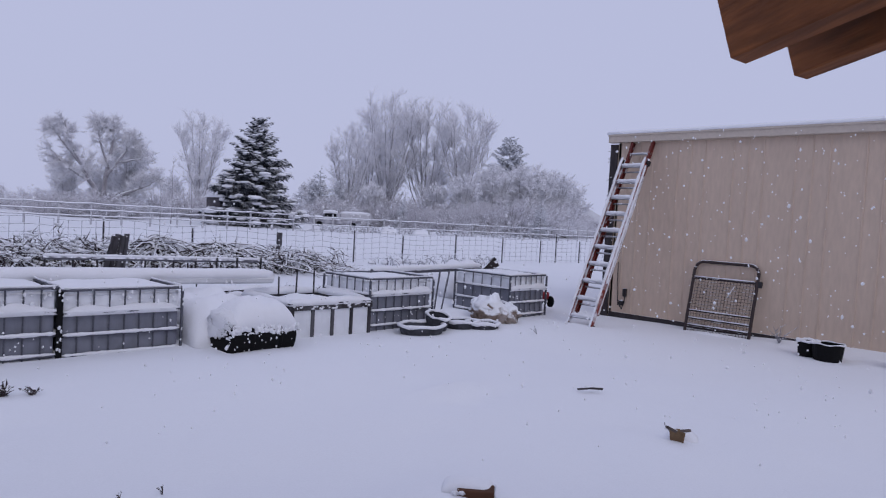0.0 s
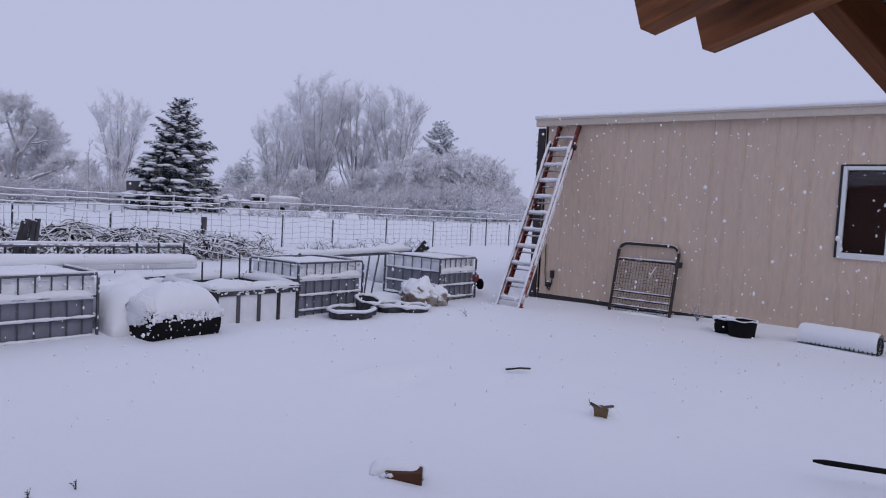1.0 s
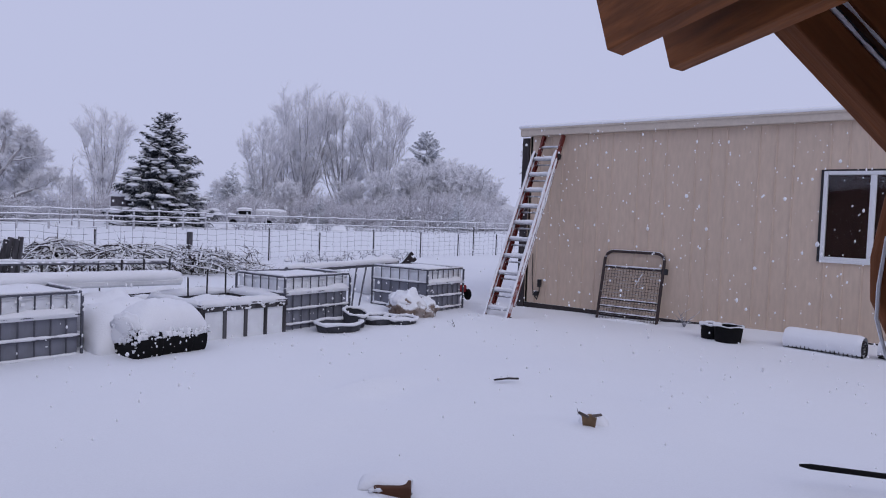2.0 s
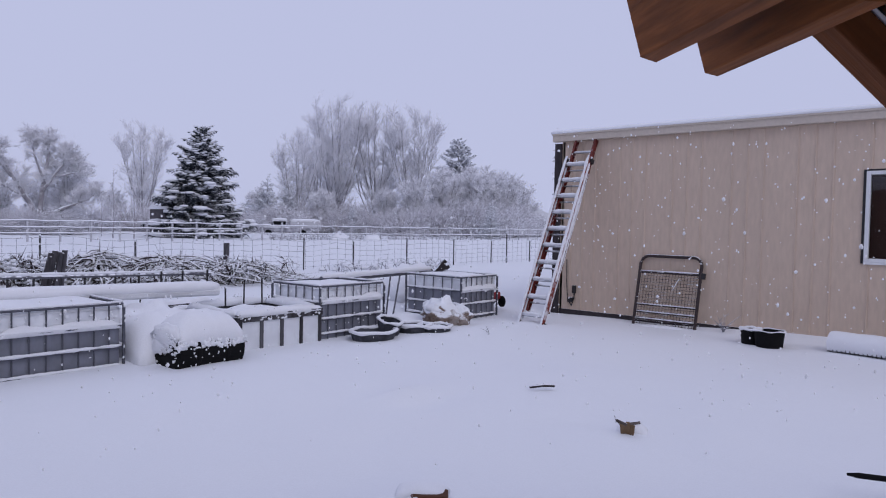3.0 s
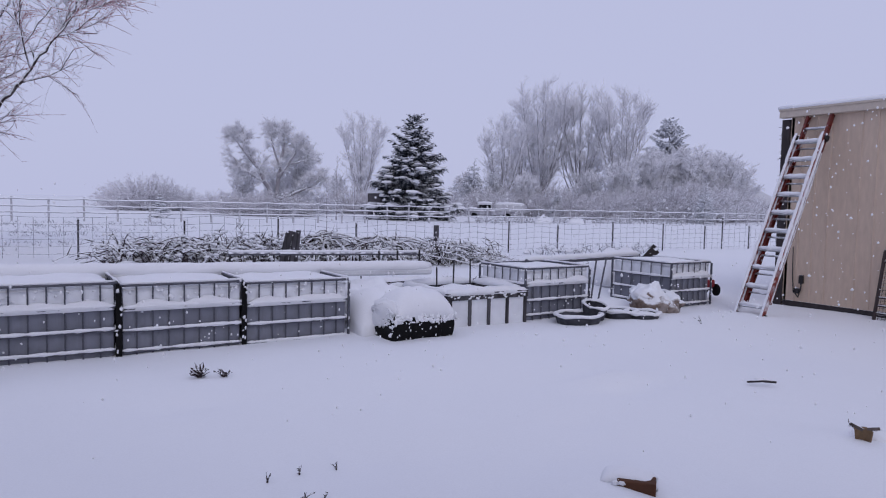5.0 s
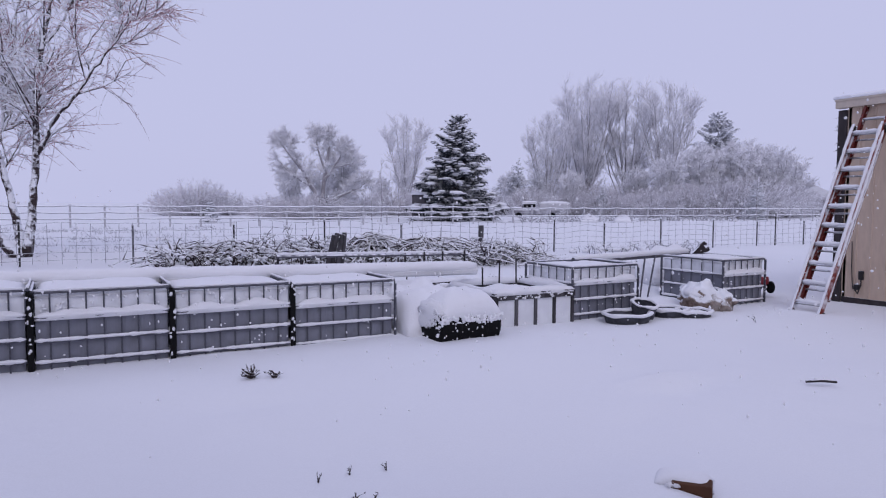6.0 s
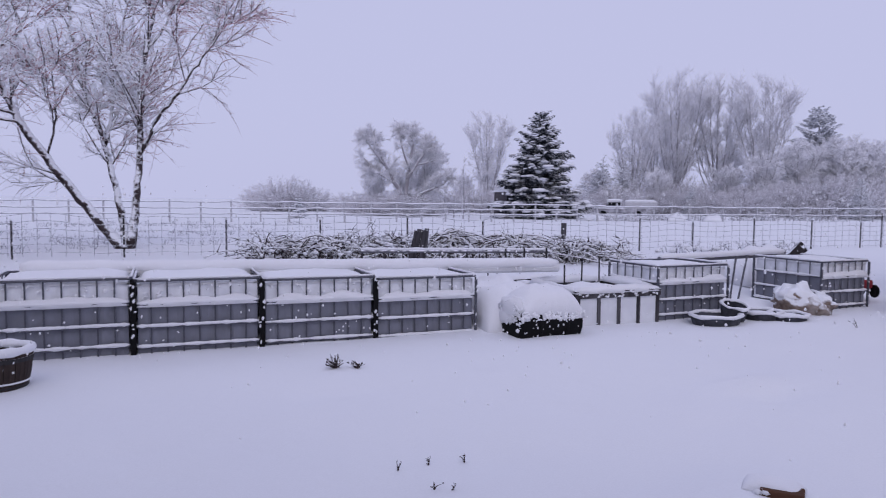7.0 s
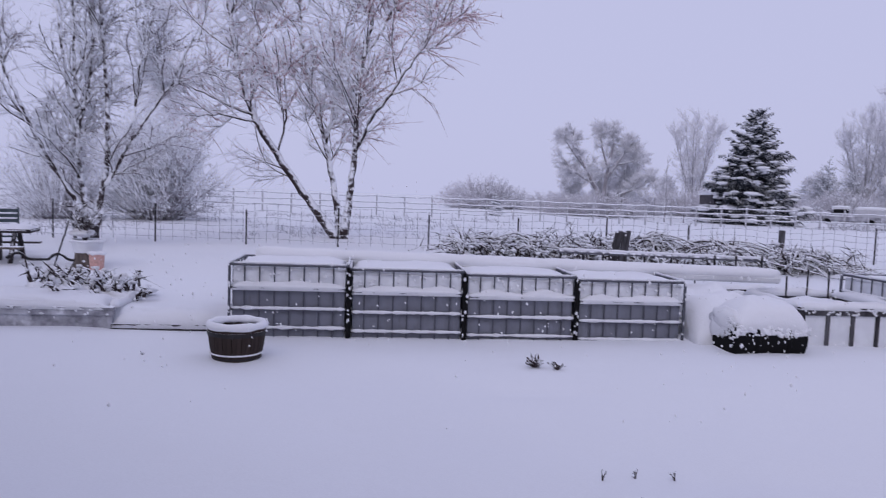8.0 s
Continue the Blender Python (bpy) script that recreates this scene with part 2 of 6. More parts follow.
    def dome(self, x0, x1, y0, y1, z, h, nx=16, ny=8, power=3.0, rough=0.25, seed=0.0, drop=0.03):
        """A rounded heap of snow on a rectangle, closed by a flat underside."""
        v, f = [], []
        for j in range(ny + 1):
            for i in range(nx + 1):
                a, b = -1 + 2 * i / nx, -1 + 2 * j / ny
                x, y = (x0 + x1) / 2 + a * (x1 - x0) / 2, (y0 + y1) / 2 + b * (y1 - y0) / 2
                e = max(0, (1 - abs(a) ** power)) ** 0.45 * max(0, (1 - abs(b) ** power)) ** 0.45
                w = noise.noise(Vector((x * 4 + seed, y * 4, seed))) * rough + noise.noise(Vector((x * 13, y * 13, seed + 5))) * rough * 0.35
                if e == 0:
                    x += noise.noise(Vector((x * 9, y * 9, seed + 3))) * 0.02
                    y += noise.noise(Vector((x * 9, y * 9, seed + 8))) * 0.02
                v.append((x, y, z - drop + (h + drop) * e * (1 + w)))
        for j in range(ny):
            for i in range(nx):
                q = j * (nx + 1) + i
                f.append((q, q + 1, q + nx + 2, q + nx + 1))
        rim = [i for i in range(nx + 1)] + [j * (nx + 1) + nx for j in range(1, ny + 1)] + [ny * (nx + 1) + i for i in range(nx - 1, -1, -1)] + [j * (nx + 1) for j in range(ny - 1, 0, -1)]
        f.append(tuple(reversed(rim)))
        return self.add(v, f)

    def ball(self, c, r, nu=10, nv=6, rough=0.12, seed=0.0):
        """A lumpy rounded clump with radii r = (rx, ry, rz)."""
        v, f = [], []
        for j in range(nv + 1):
            t = math.pi * j / nv
            for i in range(nu):
                a = 2 * math.pi * i / nu
                q = Vector((math.sin(t) * math.cos(a), math.sin(t) * math.sin(a), math.cos(t)))
                w = 1 + rough * noise.noise(q * 2.2 + Vector((seed, seed * 0.7, c[0])))
                v.append((c[0] + q.x * r[0] * w, c[1] + q.y * r[1] * w, c[2] + q.z * r[2] * w))
        for j in range(nv):
            for i in range(nu):
                f.append((j * nu + i, j * nu + (i + 1) % nu, (j + 1) * nu + (i + 1) % nu, (j + 1) * nu + i))
        return self.add(v, f)

    def mesh(self, name, mat, smooth=False):
        me = bpy.data.meshes.new(name)
        me.from_pydata(np.concatenate(self.v).tolist(), [], self.f)
        me.materials.append(mat)
        if smooth:
            me.polygons.foreach_set("use_smooth", [True] * len(me.polygons))
        me.validate()
        me.update()
        return me


def part(name, geo, mat, parent=None, label="", smooth=False):
    ob = new(name, geo.mesh(name, mat, smooth) if isinstance(geo, Geo) else geo)
    if parent is not None:
        ob.parent = parent
    if label:
        ob["label"] = label
    return ob


def thing(name, label, category, at=(0, 0, 0), rz=0.0, group="", kind=""):
    ob = new(name)
    ob.matrix_basis = pose(*at, 0, 0, rz)
    ob.empty_display_size = 0.1
    return tagged(ob, label, category, group, kind)


def solo(name, geo, mat, label, category, at=(0, 0, 0), rz=0.0, group="", kind="", smooth=True):
    ob = part(name, geo, mat, smooth=smooth)
    ob.matrix_basis = pose(*at, 0, 0, rz)
    return tagged(ob, label, category, group, kind)


def snow_line(geo, a, b, r=0.02, step=0.05, seed=0.0, flat=0.7):
    """A lumpy line of snow along a rail."""
    a, b = np.array(a, float), np.array(b, float)
    n = max(2, int(np.linalg.norm(b - a) / step))
    t = np.linspace(0, 1, n + 1)
    rad = [r * (0.75 + 0.55 * noise.noise(Vector((seed, i * 0.63, seed * 1.7)))) for i in range(n + 1)]
    rad[0] *= 0.5
    rad[-1] *= 0.5
    geo.tube(a + (b - a) * t[:, None], rad, 6, True, flat)
    return geo


# ---- ground ----


def land(x, y):
    """Height of the snow."""
    r = math.hypot(x, y)
    z = -0.015 + 0.03 * noise.noise(Vector((x * 0.28, y * 0.28, 1.3))) + 0.022 * noise.noise(Vector((x * 0.8, y * 0.8, 4.0)))
    if r < 12:
        z += (1 - r / 12) * 0.016 * noise.noise(Vector((x * 2.3, y * 2.3, 9.0)))
    if r < 9:
        z += (1 - r / 9) * (0.035 * max(0.0, noise.noise(Vector((x * 1.1, y * 1.1, 21.0)))) - 0.15 * max(0.0, noise.noise(Vector((x * 2.4, y * 2.4, 15.0))) - 0.18))
    if r > 30:
        z += min(1, (r - 30) / 60) * 0.25 * noise.noise(Vector((x * 0.03, y * 0.03, 7.0)))
    if x < -1.35 and y > 7.55:
        step = min(1, (-1.35 - x) / 0.35) * min(1, (y - 7.55) / 0.12) * min(1, max(0, (12.0 - y) / 2.5))
        z += 0.17 * step * step * (3 - 2 * step)
    for mx, my, sx, sy, h in ((4.6, 2.35, 0.5, 0.35, 0.06), (2.75, 2.6, 0.45, 0.25, 0.09), (4.5, 4.3, 0.45, 0.12, 0.07), (4.0, 1.95, 0.5, 0.13, 0.06), (5.1, 1.75, 0.15, 0.13, 0.06), (10.8, 2.2, 0.30, 2.0, 0.10), (10.6, 5.2, 0.5, 1.6, -0.03),
                              (1.5, 6.95, 7.0, 0.5, -0.025), (9.3, 6.2, 0.4, 0.4, 0.03), (5.6, 9.5, 7.0, 1.2, 0.16), (-1.15, 6.3, 0.35, 0.3, 0.03), (3.95, 7.6, 0.28, 0.5, 0.42), (7.9, 7.6, 0.5, 0.35, 0.14),
                              (3.82, 1.91, 0.45, 0.10, -0.05), (4.81, 1.66, 0.14, 0.14, 0.06), (4.6, 4.05, 0.45, 0.09, -0.045), (5.3, 1.9, 0.2, 0.15, 0.04), (12.5, 14.0, 4.0, 1.6, 0.2)):
        z += h * math.exp(-((x - mx) / sx) ** 2 - ((y - my) / sy) ** 2)
    return z


def ground():
    n, cx, cy = 281, 4.0, 6.0
    # a finer step near the yard
    k = np.linspace(-1, 1, n)
    xs = np.sign(k) * (np.abs(k) * 14 + (np.expm1(np.abs(k) * 9) / np.expm1(9)) * 2500)
    v = [(cx + x, cy + y, land(cx + x, cy + y)) for y in xs for x in xs]
    f = [(j * n + i, j * n + i + 1, (j + 1) * n + i + 1, (j + 1) * n + i) for j in range(n - 1) for i in range(n - 1)]
    solo("ground", Geo().add(v, f), GROUND, "smooth undulating field of fresh white snow", "ground", kind="structure")


ground()

# ---- the beige metal shed ----
WX, WY = 10.85, 6.64          # plane of the long wall, and its far corner
RIB = 0.2286


def shed():
    house = thing("shed", "long beige ribbed sheet-metal shed with snow on its roof", "shed", (WX, WY, 0))
    y_end, win0, win1, z0, z1, top = -9.2, 1.91, 0.73, 1.13, 2.35, 3.05
    cover = RIB * 4

    def sheet(ya, yb, za, zb):
        """One ribbed panel from ya down to yb, outer face towards the yard."""
        prof, y = [], ya
        first = math.ceil((WY - ya) / RIB - 1e-6) * RIB
        prof.append((ya, 0.0))
        k = first
        while WY - k > yb + 0.03:
            c = WY - k
            if c < ya - 0.03:
                prof += [(c + 0.034, 0.0), (c + 0.024, -0.009), (c + 0.010, -0.009), (c + 0.004, 0.002), (c - 0.004, 0.002), (c - 0.008, -0.002), (c - 0.02, 0.0)]
            k += RIB
        prof.append((yb, 0.0))
        v, f, m = [], [], len(prof)
        for z in (za, zb):
            v += [(x, y - WY, z) for y, x in prof]
        for z in (za, zb):
            v += [(0.03, y - WY, z) for y, x in prof]
        for i in range(m - 1):
            f += [(i, i + 1, m + i + 1, m + i), (2 * m + i, 3 * m + i, 3 * m + i + 1, 2 * m + i + 1)]
        f += [(0, m, 3 * m, 2 * m), (m - 1, 2 * m + m - 1, 3 * m + m - 1, 2 * m - 1)]
        return Geo().add(v, f)
    y = WY - 0.02
    while y > y_end:
        e = max(y - cover, y_end)
        cuts = [y] + [w for w in (win0, win1) if e < w < y] + [e]
        for a, b in zip(cuts, cuts[1:]):
            inside = b >= win1 - 1e-6 and a <= win0 + 1e-6
            for za, zb in (((0.0, z0), (z1, top)) if inside else ((0.0, top),)):
                part("panel", sheet(a, b + 0.0005, za, zb), SIDING, house)
        y = e
    part("sill_board", Geo().box((-0.02, y_end - WY, -0.25), (0.05, -0.02, 0.07)), DARKWOOD, house, "dark damp base board")
    part("end_wall", Geo().box((0.0, -0.06, -0.2), (9, -0.004, top)), SIDING, house)
    part("back_wall", Geo().box((9.0, y_end - WY, -0.2), (9.06, -0.004, top)), SIDING, house)
    part("near_wall", Geo().box((0.0, y_end - WY - 0.06, -0.2), (9, y_end - WY - 0.002, top)), SIDING, house)
    # eave: fascia with a lip, roof slab and its snow
    part("fascia", Geo().box((-0.10, y_end - WY - 0.1, 3.025), (-0.05, 0.15, 3.15), bevel=0.008).box((-0.05, y_end - WY - 0.1, 3.025), (0.03, 0.15, 3.04)).box((-0.115, y_end - WY - 0.1, 3.135), (-0.05, 0.15, 3.165)), TRIM, house, "beige metal eave trim")
    v, f = [], []
    rows = 40
    for i in range(rows + 1):
        yy = 0.17 + (y_end - WY - 0.27) * i / rows
        for j, (x, z) in enumerate(((-0.12, 3.166), (-0.12, 3.19), (-0.08, 3.22), (0.2, 3.27), (4.5, 3.75), (9.2, 3.25), (9.2, 3.04), (4.5, 3.6), (-0.05, 3.12))):
            w = 0.016 * noise.noise(Vector((yy * 3, j * 2.0, 1.0))) if 0 < j < 5 else 0
            v.append((x + w, yy, z + w))
        if i:
            a, b = (i - 1) * 9, i * 9
            f += [(a + j, a + (j + 1) % 9, b + (j + 1) % 9, b + j) for j in range(9)]
    f += [tuple(range(8, -1, -1)), tuple(rows * 9 + j for j in range(9))]
    part("roof", Geo().add(v, f), SNOW, house, "roof under a smooth blanket of snow", True)
    # dark corner post with a shaggy edge at the far end
    g = Geo().box((-0.03, 0.0, -0.1), (0.16, 0.14, 3.0), bevel=0.01)
    rng = np.random.default_rng(4)
    n = 160
    p = np.c_[rng.uniform(-0.02, 0.1, n), np.full(n, 0.13), rng.uniform(1.2, 2.9, n)]
    g.spikes(p, np.c_[rng.uniform(-0.03, 0.03, n), rng.uniform(0.02, 0.09, n), rng.uniform(-0.05, 0.02, n)], 0.006)
    part("corner_post", g, DARKWOOD, house, "dark weathered corner post")
    # sliding window
    win = part("window", Geo().box((-0.035, win0 - WY - 0.0, z0 - 0.03), (0.0, win1 - WY, z0), bevel=0.004), VINYL, house, "white vinyl sliding window with dark panes")
    mid = 1.32
    part("outer_trim", Geo().box((-0.02, win0 - WY, z0 - 0.02), (0.03, win0 + 0.035 - WY, z1 + 0.02)).box((-0.02, win1 - WY, z1), (0.03, win0 - WY, z1 + 0.025)), DARKSTEEL, win)
    fr = Geo()
    for a, b, c, d in ((win0, win0 - 0.05, z0, z1), (win1 + 0.05, win1, z0, z1), (win0 - 0.05, win1 + 0.05, z1 - 0.05, z1), (win0 - 0.05, win1 + 0.05, z0, z0 + 0.05), (mid + 0.035, mid - 0.035, z0 + 0.05, z1 - 0.05)):
        fr.box((-0.03, b - WY, c), (0.05, a - WY, d), bevel=0.006)
    part("window_frame", fr, VINYL, win)
    for a, b in ((win0 - 0.05, mid + 0.035), (mid - 0.035, win1 + 0.05)):
        pane = part("pane", Geo().box((0.018, b - WY, z0 + 0.05), (0.024, a - WY, z1 - 0.05)), GLASS, win)
        pane.visible_shadow = False
    part("blind", Geo().box((0.16, win1 - WY - 0.2, z0 - 0.1), (0.18, win0 - WY + 0.1, z1 + 0.1)), CURTAIN, win, "dark brown drawn blind")
    # outlet box near the corner
    g = Geo().box((-0.05, -0.36, 0.36), (-0.005, -0.29, 0.5), None, 0.01).box((-0.07, -0.31, 0.2), (-0.01, -0.23, 0.29), None, 0.015)
    g.tube([(-0.03, -0.33, 0.37), (-0.05, -0.34, 0.28), (-0.06, -0.30, 0.14), (-0.05, -0.25, 0.2)], 0.012, 6).tube([(-0.02, -0.2, 0.2), (-0.02, -0.17, 0.5), (-0.02, -0.16, 0.95)], 0.008, 6)
    part("outlet_box", g, DARKSTEEL, house, "dark outlet box with a hanging cable")
    return house


shed()


def ladder():
    """Base section and fly section, eleven rungs, leaning on the wall."""
    w, step, n = 0.45, 0.305, 11
    foot, head = Vector((9.28, 6.14, -0.05)), Vector((10.76, 6.14, 2.98))
    d = (head - foot).normalized()
    lad = thing("extension_ladder", "orange fibreglass ladder, snow on its rungs, leaning on the shed", "ladder", foot)
    up = Vector((0, 1, 0)).cross(d).normalized()      # out of the ladder's plane
    if up.z < 0:
        up = -up
    L = (head - foot).length
    basis = Matrix((Vector((0, 1, 0)), d, up)).transposed().to_4x4()
    for s in (-1, 1):
        for name, a, b, off, inset in (("rail", 0.0, L - 0.32, 0.06, 0.0), ("fly_rail", 0.25, L + 0.06, -0.03, 0.025)):
            x = s * (w / 2 - inset)
            g = Geo().box((x - 0.005, a, off - 0.042), (x + 0.005, b, off + 0.042), basis)
            for e in (-0.042, 0.034):
                g.box((min(x, x - s * 0.032), a, off + e), (max(x, x - s * 0.032), b, off + e + 0.008), basis)
            part(name, g, FROST_ORANGE if name == "rail" else REDORANGE, lad)
        sn = Geo()
        x = s * (w / 2 - 0.012)
        snow_line(sn, basis @ Vector((x, 0.35, 0.112)), basis @ Vector((x, L - 0.36, 0.112)), 0.03, 0.06, 3.0 + s, 0.9)
        if s < 0:
            snow_line(sn, basis @ Vector((x - 0.026, 0.75, 0.062)), basis @ Vector((x - 0.026, L - 0.45, 0.055)), 0.03, 0.06, 7.0, 0.9)
            snow_line(sn, basis @ Vector((x - 0.006, 0.25, -0.02)), basis @ Vector((x - 0.006, L - 0.62, -0.03)), 0.017, 0.07, 11.0, 0.8)
        part("rail_snow", sn, SNOW, lad, "snow along the rail", True)
    for i in range(n):
        t = 0.14 + i * step
        off = 0.06 if i < n - 1 else -0.03
        a, b = basis @ Vector((-w / 2 + 0.02, t, off)), basis @ Vector((w / 2 - 0.02, t, off))
        part("rung", Geo().tube([a, b], 0.017, 8), ALU, lad)
        if 0 < i < n - 1:
            part("rung", Geo().tube([basis @ Vector((-w / 2 + 0.04, t - 0.05, -0.03)), basis @ Vector((w / 2 - 0.04, t - 0.05, -0.03))], 0.015, 8), ALU, lad)
        if i < n - 1:
            sn = Geo()
            up_z = Vector((0, 0, 0.035))
            snow_line(sn, a + up_z, b + up_z, 0.046, 0.06, i * 1.7, 0.85)
            part("rung_snow", sn, SNOW, lad, "snow heaped on the rung", True)
        else:
            sn = Geo()
            snow_line(sn, a + Vector((0, 0, 0.02)), b + Vector((0, 0, 0.02)), 0.014, 0.06, 9.0)
            part("rung_snow", sn, SNOW, lad, "", True)
    for s in (-1, 1):
        part("foot", Geo().box((s * w / 2 - 0.03, -0.08, -0.05), (s * w / 2 + 0.03, 0.05, 0.05), basis), DARKSTEEL, lad)
        part("hook", Geo().box((s * w / 2 - 0.025, L - 0.42, -0.05), (s * w / 2 + 0.025, L - 0.34, 0.06), basis), DARKSTEEL, lad)


ladder()


def gate():
    """Small tube gate with a wire panel, leaning on the wall."""
    w, h = 1.0, 1.17
    g = thing("metal_gate", "small brown tube gate with wire mesh leaning on the shed", "gate", (10.56, 4.56, -0.06))
    lean = math.atan2(0.24, 1.1)
    m = Matrix.Rotation(lean, 4, "Y")
    def at(y, z, x=0.0):
        return m @ Vector((x, y, z))
    pts = [at(-w / 2, 0)]
    for k in range(7):
        a = math.pi - k * math.pi / 12
        pts.append(at(-w / 2 + 0.14 + 0.14 * math.cos(a), h - 0.14 + 0.14 * math.sin(a)))
    for k in range(7):
        a = math.pi / 2 - k * math.pi / 12
        pts.append(at(w / 2 - 0.14 + 0.14 * math.cos(a), h - 0.14 + 0.14 * math.sin(a)))
    pts.append(at(w / 2, 0))
    part("frame", Geo().tube(pts, 0.026, 8), RUST, g)
    for z, r in ((0.02, 0.021), (0.14, 0.012), (0.25, 0.012), (0.37, 0.012), (0.90, 0.02)):
        part("bar", Geo().tube([at(-w / 2, z), at(w / 2, z)], r, 6), RUST, g)
        sn = Geo()
        snow_line(sn, at(-w / 2 + 0.02, z + r + 0.003, -0.01), at(w / 2 - 0.02, z + r + 0.003, -0.01), 0.016 if z < 0.8 else 0.019, 0.05, z * 7)
        part("bar_snow", sn, SNOW, g, "thin line of snow", True)
    wires = Geo()
    for i in range(1, 20):
        y = -w / 2 + w * i / 20
        wires.tube([at(y, 0.02), at(y, 0.9)], 0.0036, 4, False)
    for i in range(1, 17):
        z = 0.02 + 0.88 * i / 17
        wires.tube([at(-w / 2, z), at(w / 2, z)], 0.0036, 4, False)
    tagged(part("wire_panel", wires, RUST, g), kind="stuff")
    part("latch", Geo().box((-0.02, -w / 2 - 0.07, 0.84), (0.03, -w / 2 + 0.03, 0.93), m, 0.006), DARKSTEEL, g)
    sn = Geo()
    snow_line(sn, at(-0.18, 0.83, -0.02), at(-0.08, 0.62, -0.02), 0.014, 0.04, 2.0)
    part("snow_clump", sn, SNOW, g, "", True)
    part("foot_snow", Geo().dome(-0.12, 0.10, -w / 2 - 0.05, w / 2, 0.0, 0.07, seed=3.0), SNOW, g, "", True)


gate()


def tub(name, r, h, at, label, cat, mat=BLACK, fill=0.6, rim=0.03, rx=0.0, squash=1.0, group=""):
    """An open round tub with a rolled rim, walls and snow inside."""
    t = thing(name, label, cat, at, group=group)
    m = Matrix.Rotation(radians(rx), 4, "X") @ Matrix.Diagonal((1, squash, 1, 1))
    def turned(geo):
        geo.v = [np.array([m @ Vector(q) for q in vs]) for vs in geo.v]
        return geo
    part("wall", turned(Geo().lathe([(0.01, 0.0), (r * 0.86, 0.0), (r, h), (r + 0.012, h + 0.004), (r - 0.02, h + 0.004), (r * 0.84, 0.03), (0.01, 0.03)], 28)), mat, t, smooth=False)
    if rim:
        pts = [(r * math.cos(a), r * math.sin(a), h + 0.008 + 0.006 * math.sin(5 * a)) for a in np.linspace(0, 2 * math.pi, 33)]
        rad = [rim * (0.8 + 0.5 * noise.noise(Vector((i * 0.7, r * 9, h)))) for i in range(33)]
        rad[-1] = rad[0]
        part("rim_snow", turned(Geo().tube(pts, rad, 6, False, 0.8)), SNOW, t, "snow lying on the rim", True)
    part("snow_fill", turned(Geo().lathe([(0.0, h * fill + 0.03), (r * 0.5, h * fill + 0.02), (r * 0.9, h * fill), (r * 0.88, h * fill - 0.03), (0.0, h * fill - 0.03)], 20)), SNOW, t, "snow lying inside", True)
    return t


# black pots by the wall
tub("plant_pot", 0.19, 0.24, (9.92, 2.80, -0.05), "black plastic nursery pot half filled with snow", "pot", rim=0.016, group="pots by the shed")
tub("plant_pot", 0.13, 0.22, (9.98, 3.06, -0.04), "black plastic nursery pot dusted with snow", "pot", rim=0.03, group="pots by the shed", fill=0.9)


def wire_roll(at, length, r, rz, label):
    roll = thing("wire_roll", label, "wire roll", at, rz)
    g = Geo()
    for k in range(int(length / 0.05)):
        y = -length / 2 + k * 0.05
        g.tube([(math.cos(a) * r, y, r + math.sin(a) * r) for a in np.linspace(0, 2 * math.pi, 17)], 0.006, 4, False)
    for a in np.linspace(0, 2 * math.pi, 13)[:-1]:
        g.tube([(math.cos(a) * r, -length / 2, r + math.sin(a) * r), (math.cos(a) * r, length / 2, r + math.sin(a) * r)], 0.006, 4, False)
    spiral = [(math.cos(a) * r * (1 - a / 16), -length / 2, r + math.sin(a) * r * (1 - a / 16)) for a in np.linspace(0, 12, 40)]
    g.tube(spiral, 0.008, 4)
    part("coil", g, DARKSTEEL, roll)
    v, f = [], []
    ny, na = 34, 12
    for j in range(ny + 1):
        y = -length / 2 + length * j / ny
        edge = 1 - max(0, abs(2 * j / ny - 1) - 0.9) * 2.5
        for i in range(na + 1):
            a = radians(-38 + 256 * i / na)
            rr = (r + 0.05 * math.sin(a) * edge + 0.016) * (1 + 0.05 * noise.noise(Vector((y * 6, a * 2, r * 20)))) * (0.94 + 0.06 * edge)
            low = 0.02 * abs(math.sin(y * 22)) if i in (0, na) else 0
            v.append((math.cos(a) * rr, y, r + math.sin(a) * rr - low))
        if j:
            p, q = (j - 1) * (na + 1), j * (na + 1)
            f += [(p + i, p + i + 1, q + i + 1, q + i) for i in range(na)]
    part("snow_cover", Geo().add(v, f), SNOW, roll, "smooth cover of snow", True)
    return roll


wire_roll((10.08, 1.66, -0.06), 0.92, 0.125, -8, "roll of wire fencing under smooth snow beside the shed wall")
wire_roll((10.12, 0.62, -0.01), 0.9, 0.075, -4, "thin roll of wire fencing under snow beside the shed wall")


def sprig(name, at, h, n, spread, label, cat, seed, mat=BRUSH, r=0.004):
    """A dead weed: a few bent stalks with short side shoots."""
    rng = np.random.default_rng(seed)
    g = Geo()
    for _ in range(n):
        a, lean = rng.uniform(0, 2 * math.pi), rng.uniform(0.1, spread)
        L = h * rng.uniform(0.5, 1)
        t = np.linspace(0, 1, 5)
        pts = np.c_[t ** 1.5 * lean * L * math.cos(a), t ** 1.5 * lean * L * math.sin(a), L * t * (1 - 0.25 * lean * t) - 0.03]
        g.tube(pts, r * (1.2 - t), 4)
        k = rng.integers(3, 7)
        i = rng.integers(1, 5, k)
        d = rng.normal(0, 1, (k, 3)) * h * 0.16
        d[:, 2] = np.abs(d[:, 2])
        g.spikes(pts[i], d, r * 0.9)
    return solo(name, g, mat, label, cat, at, smooth=False)


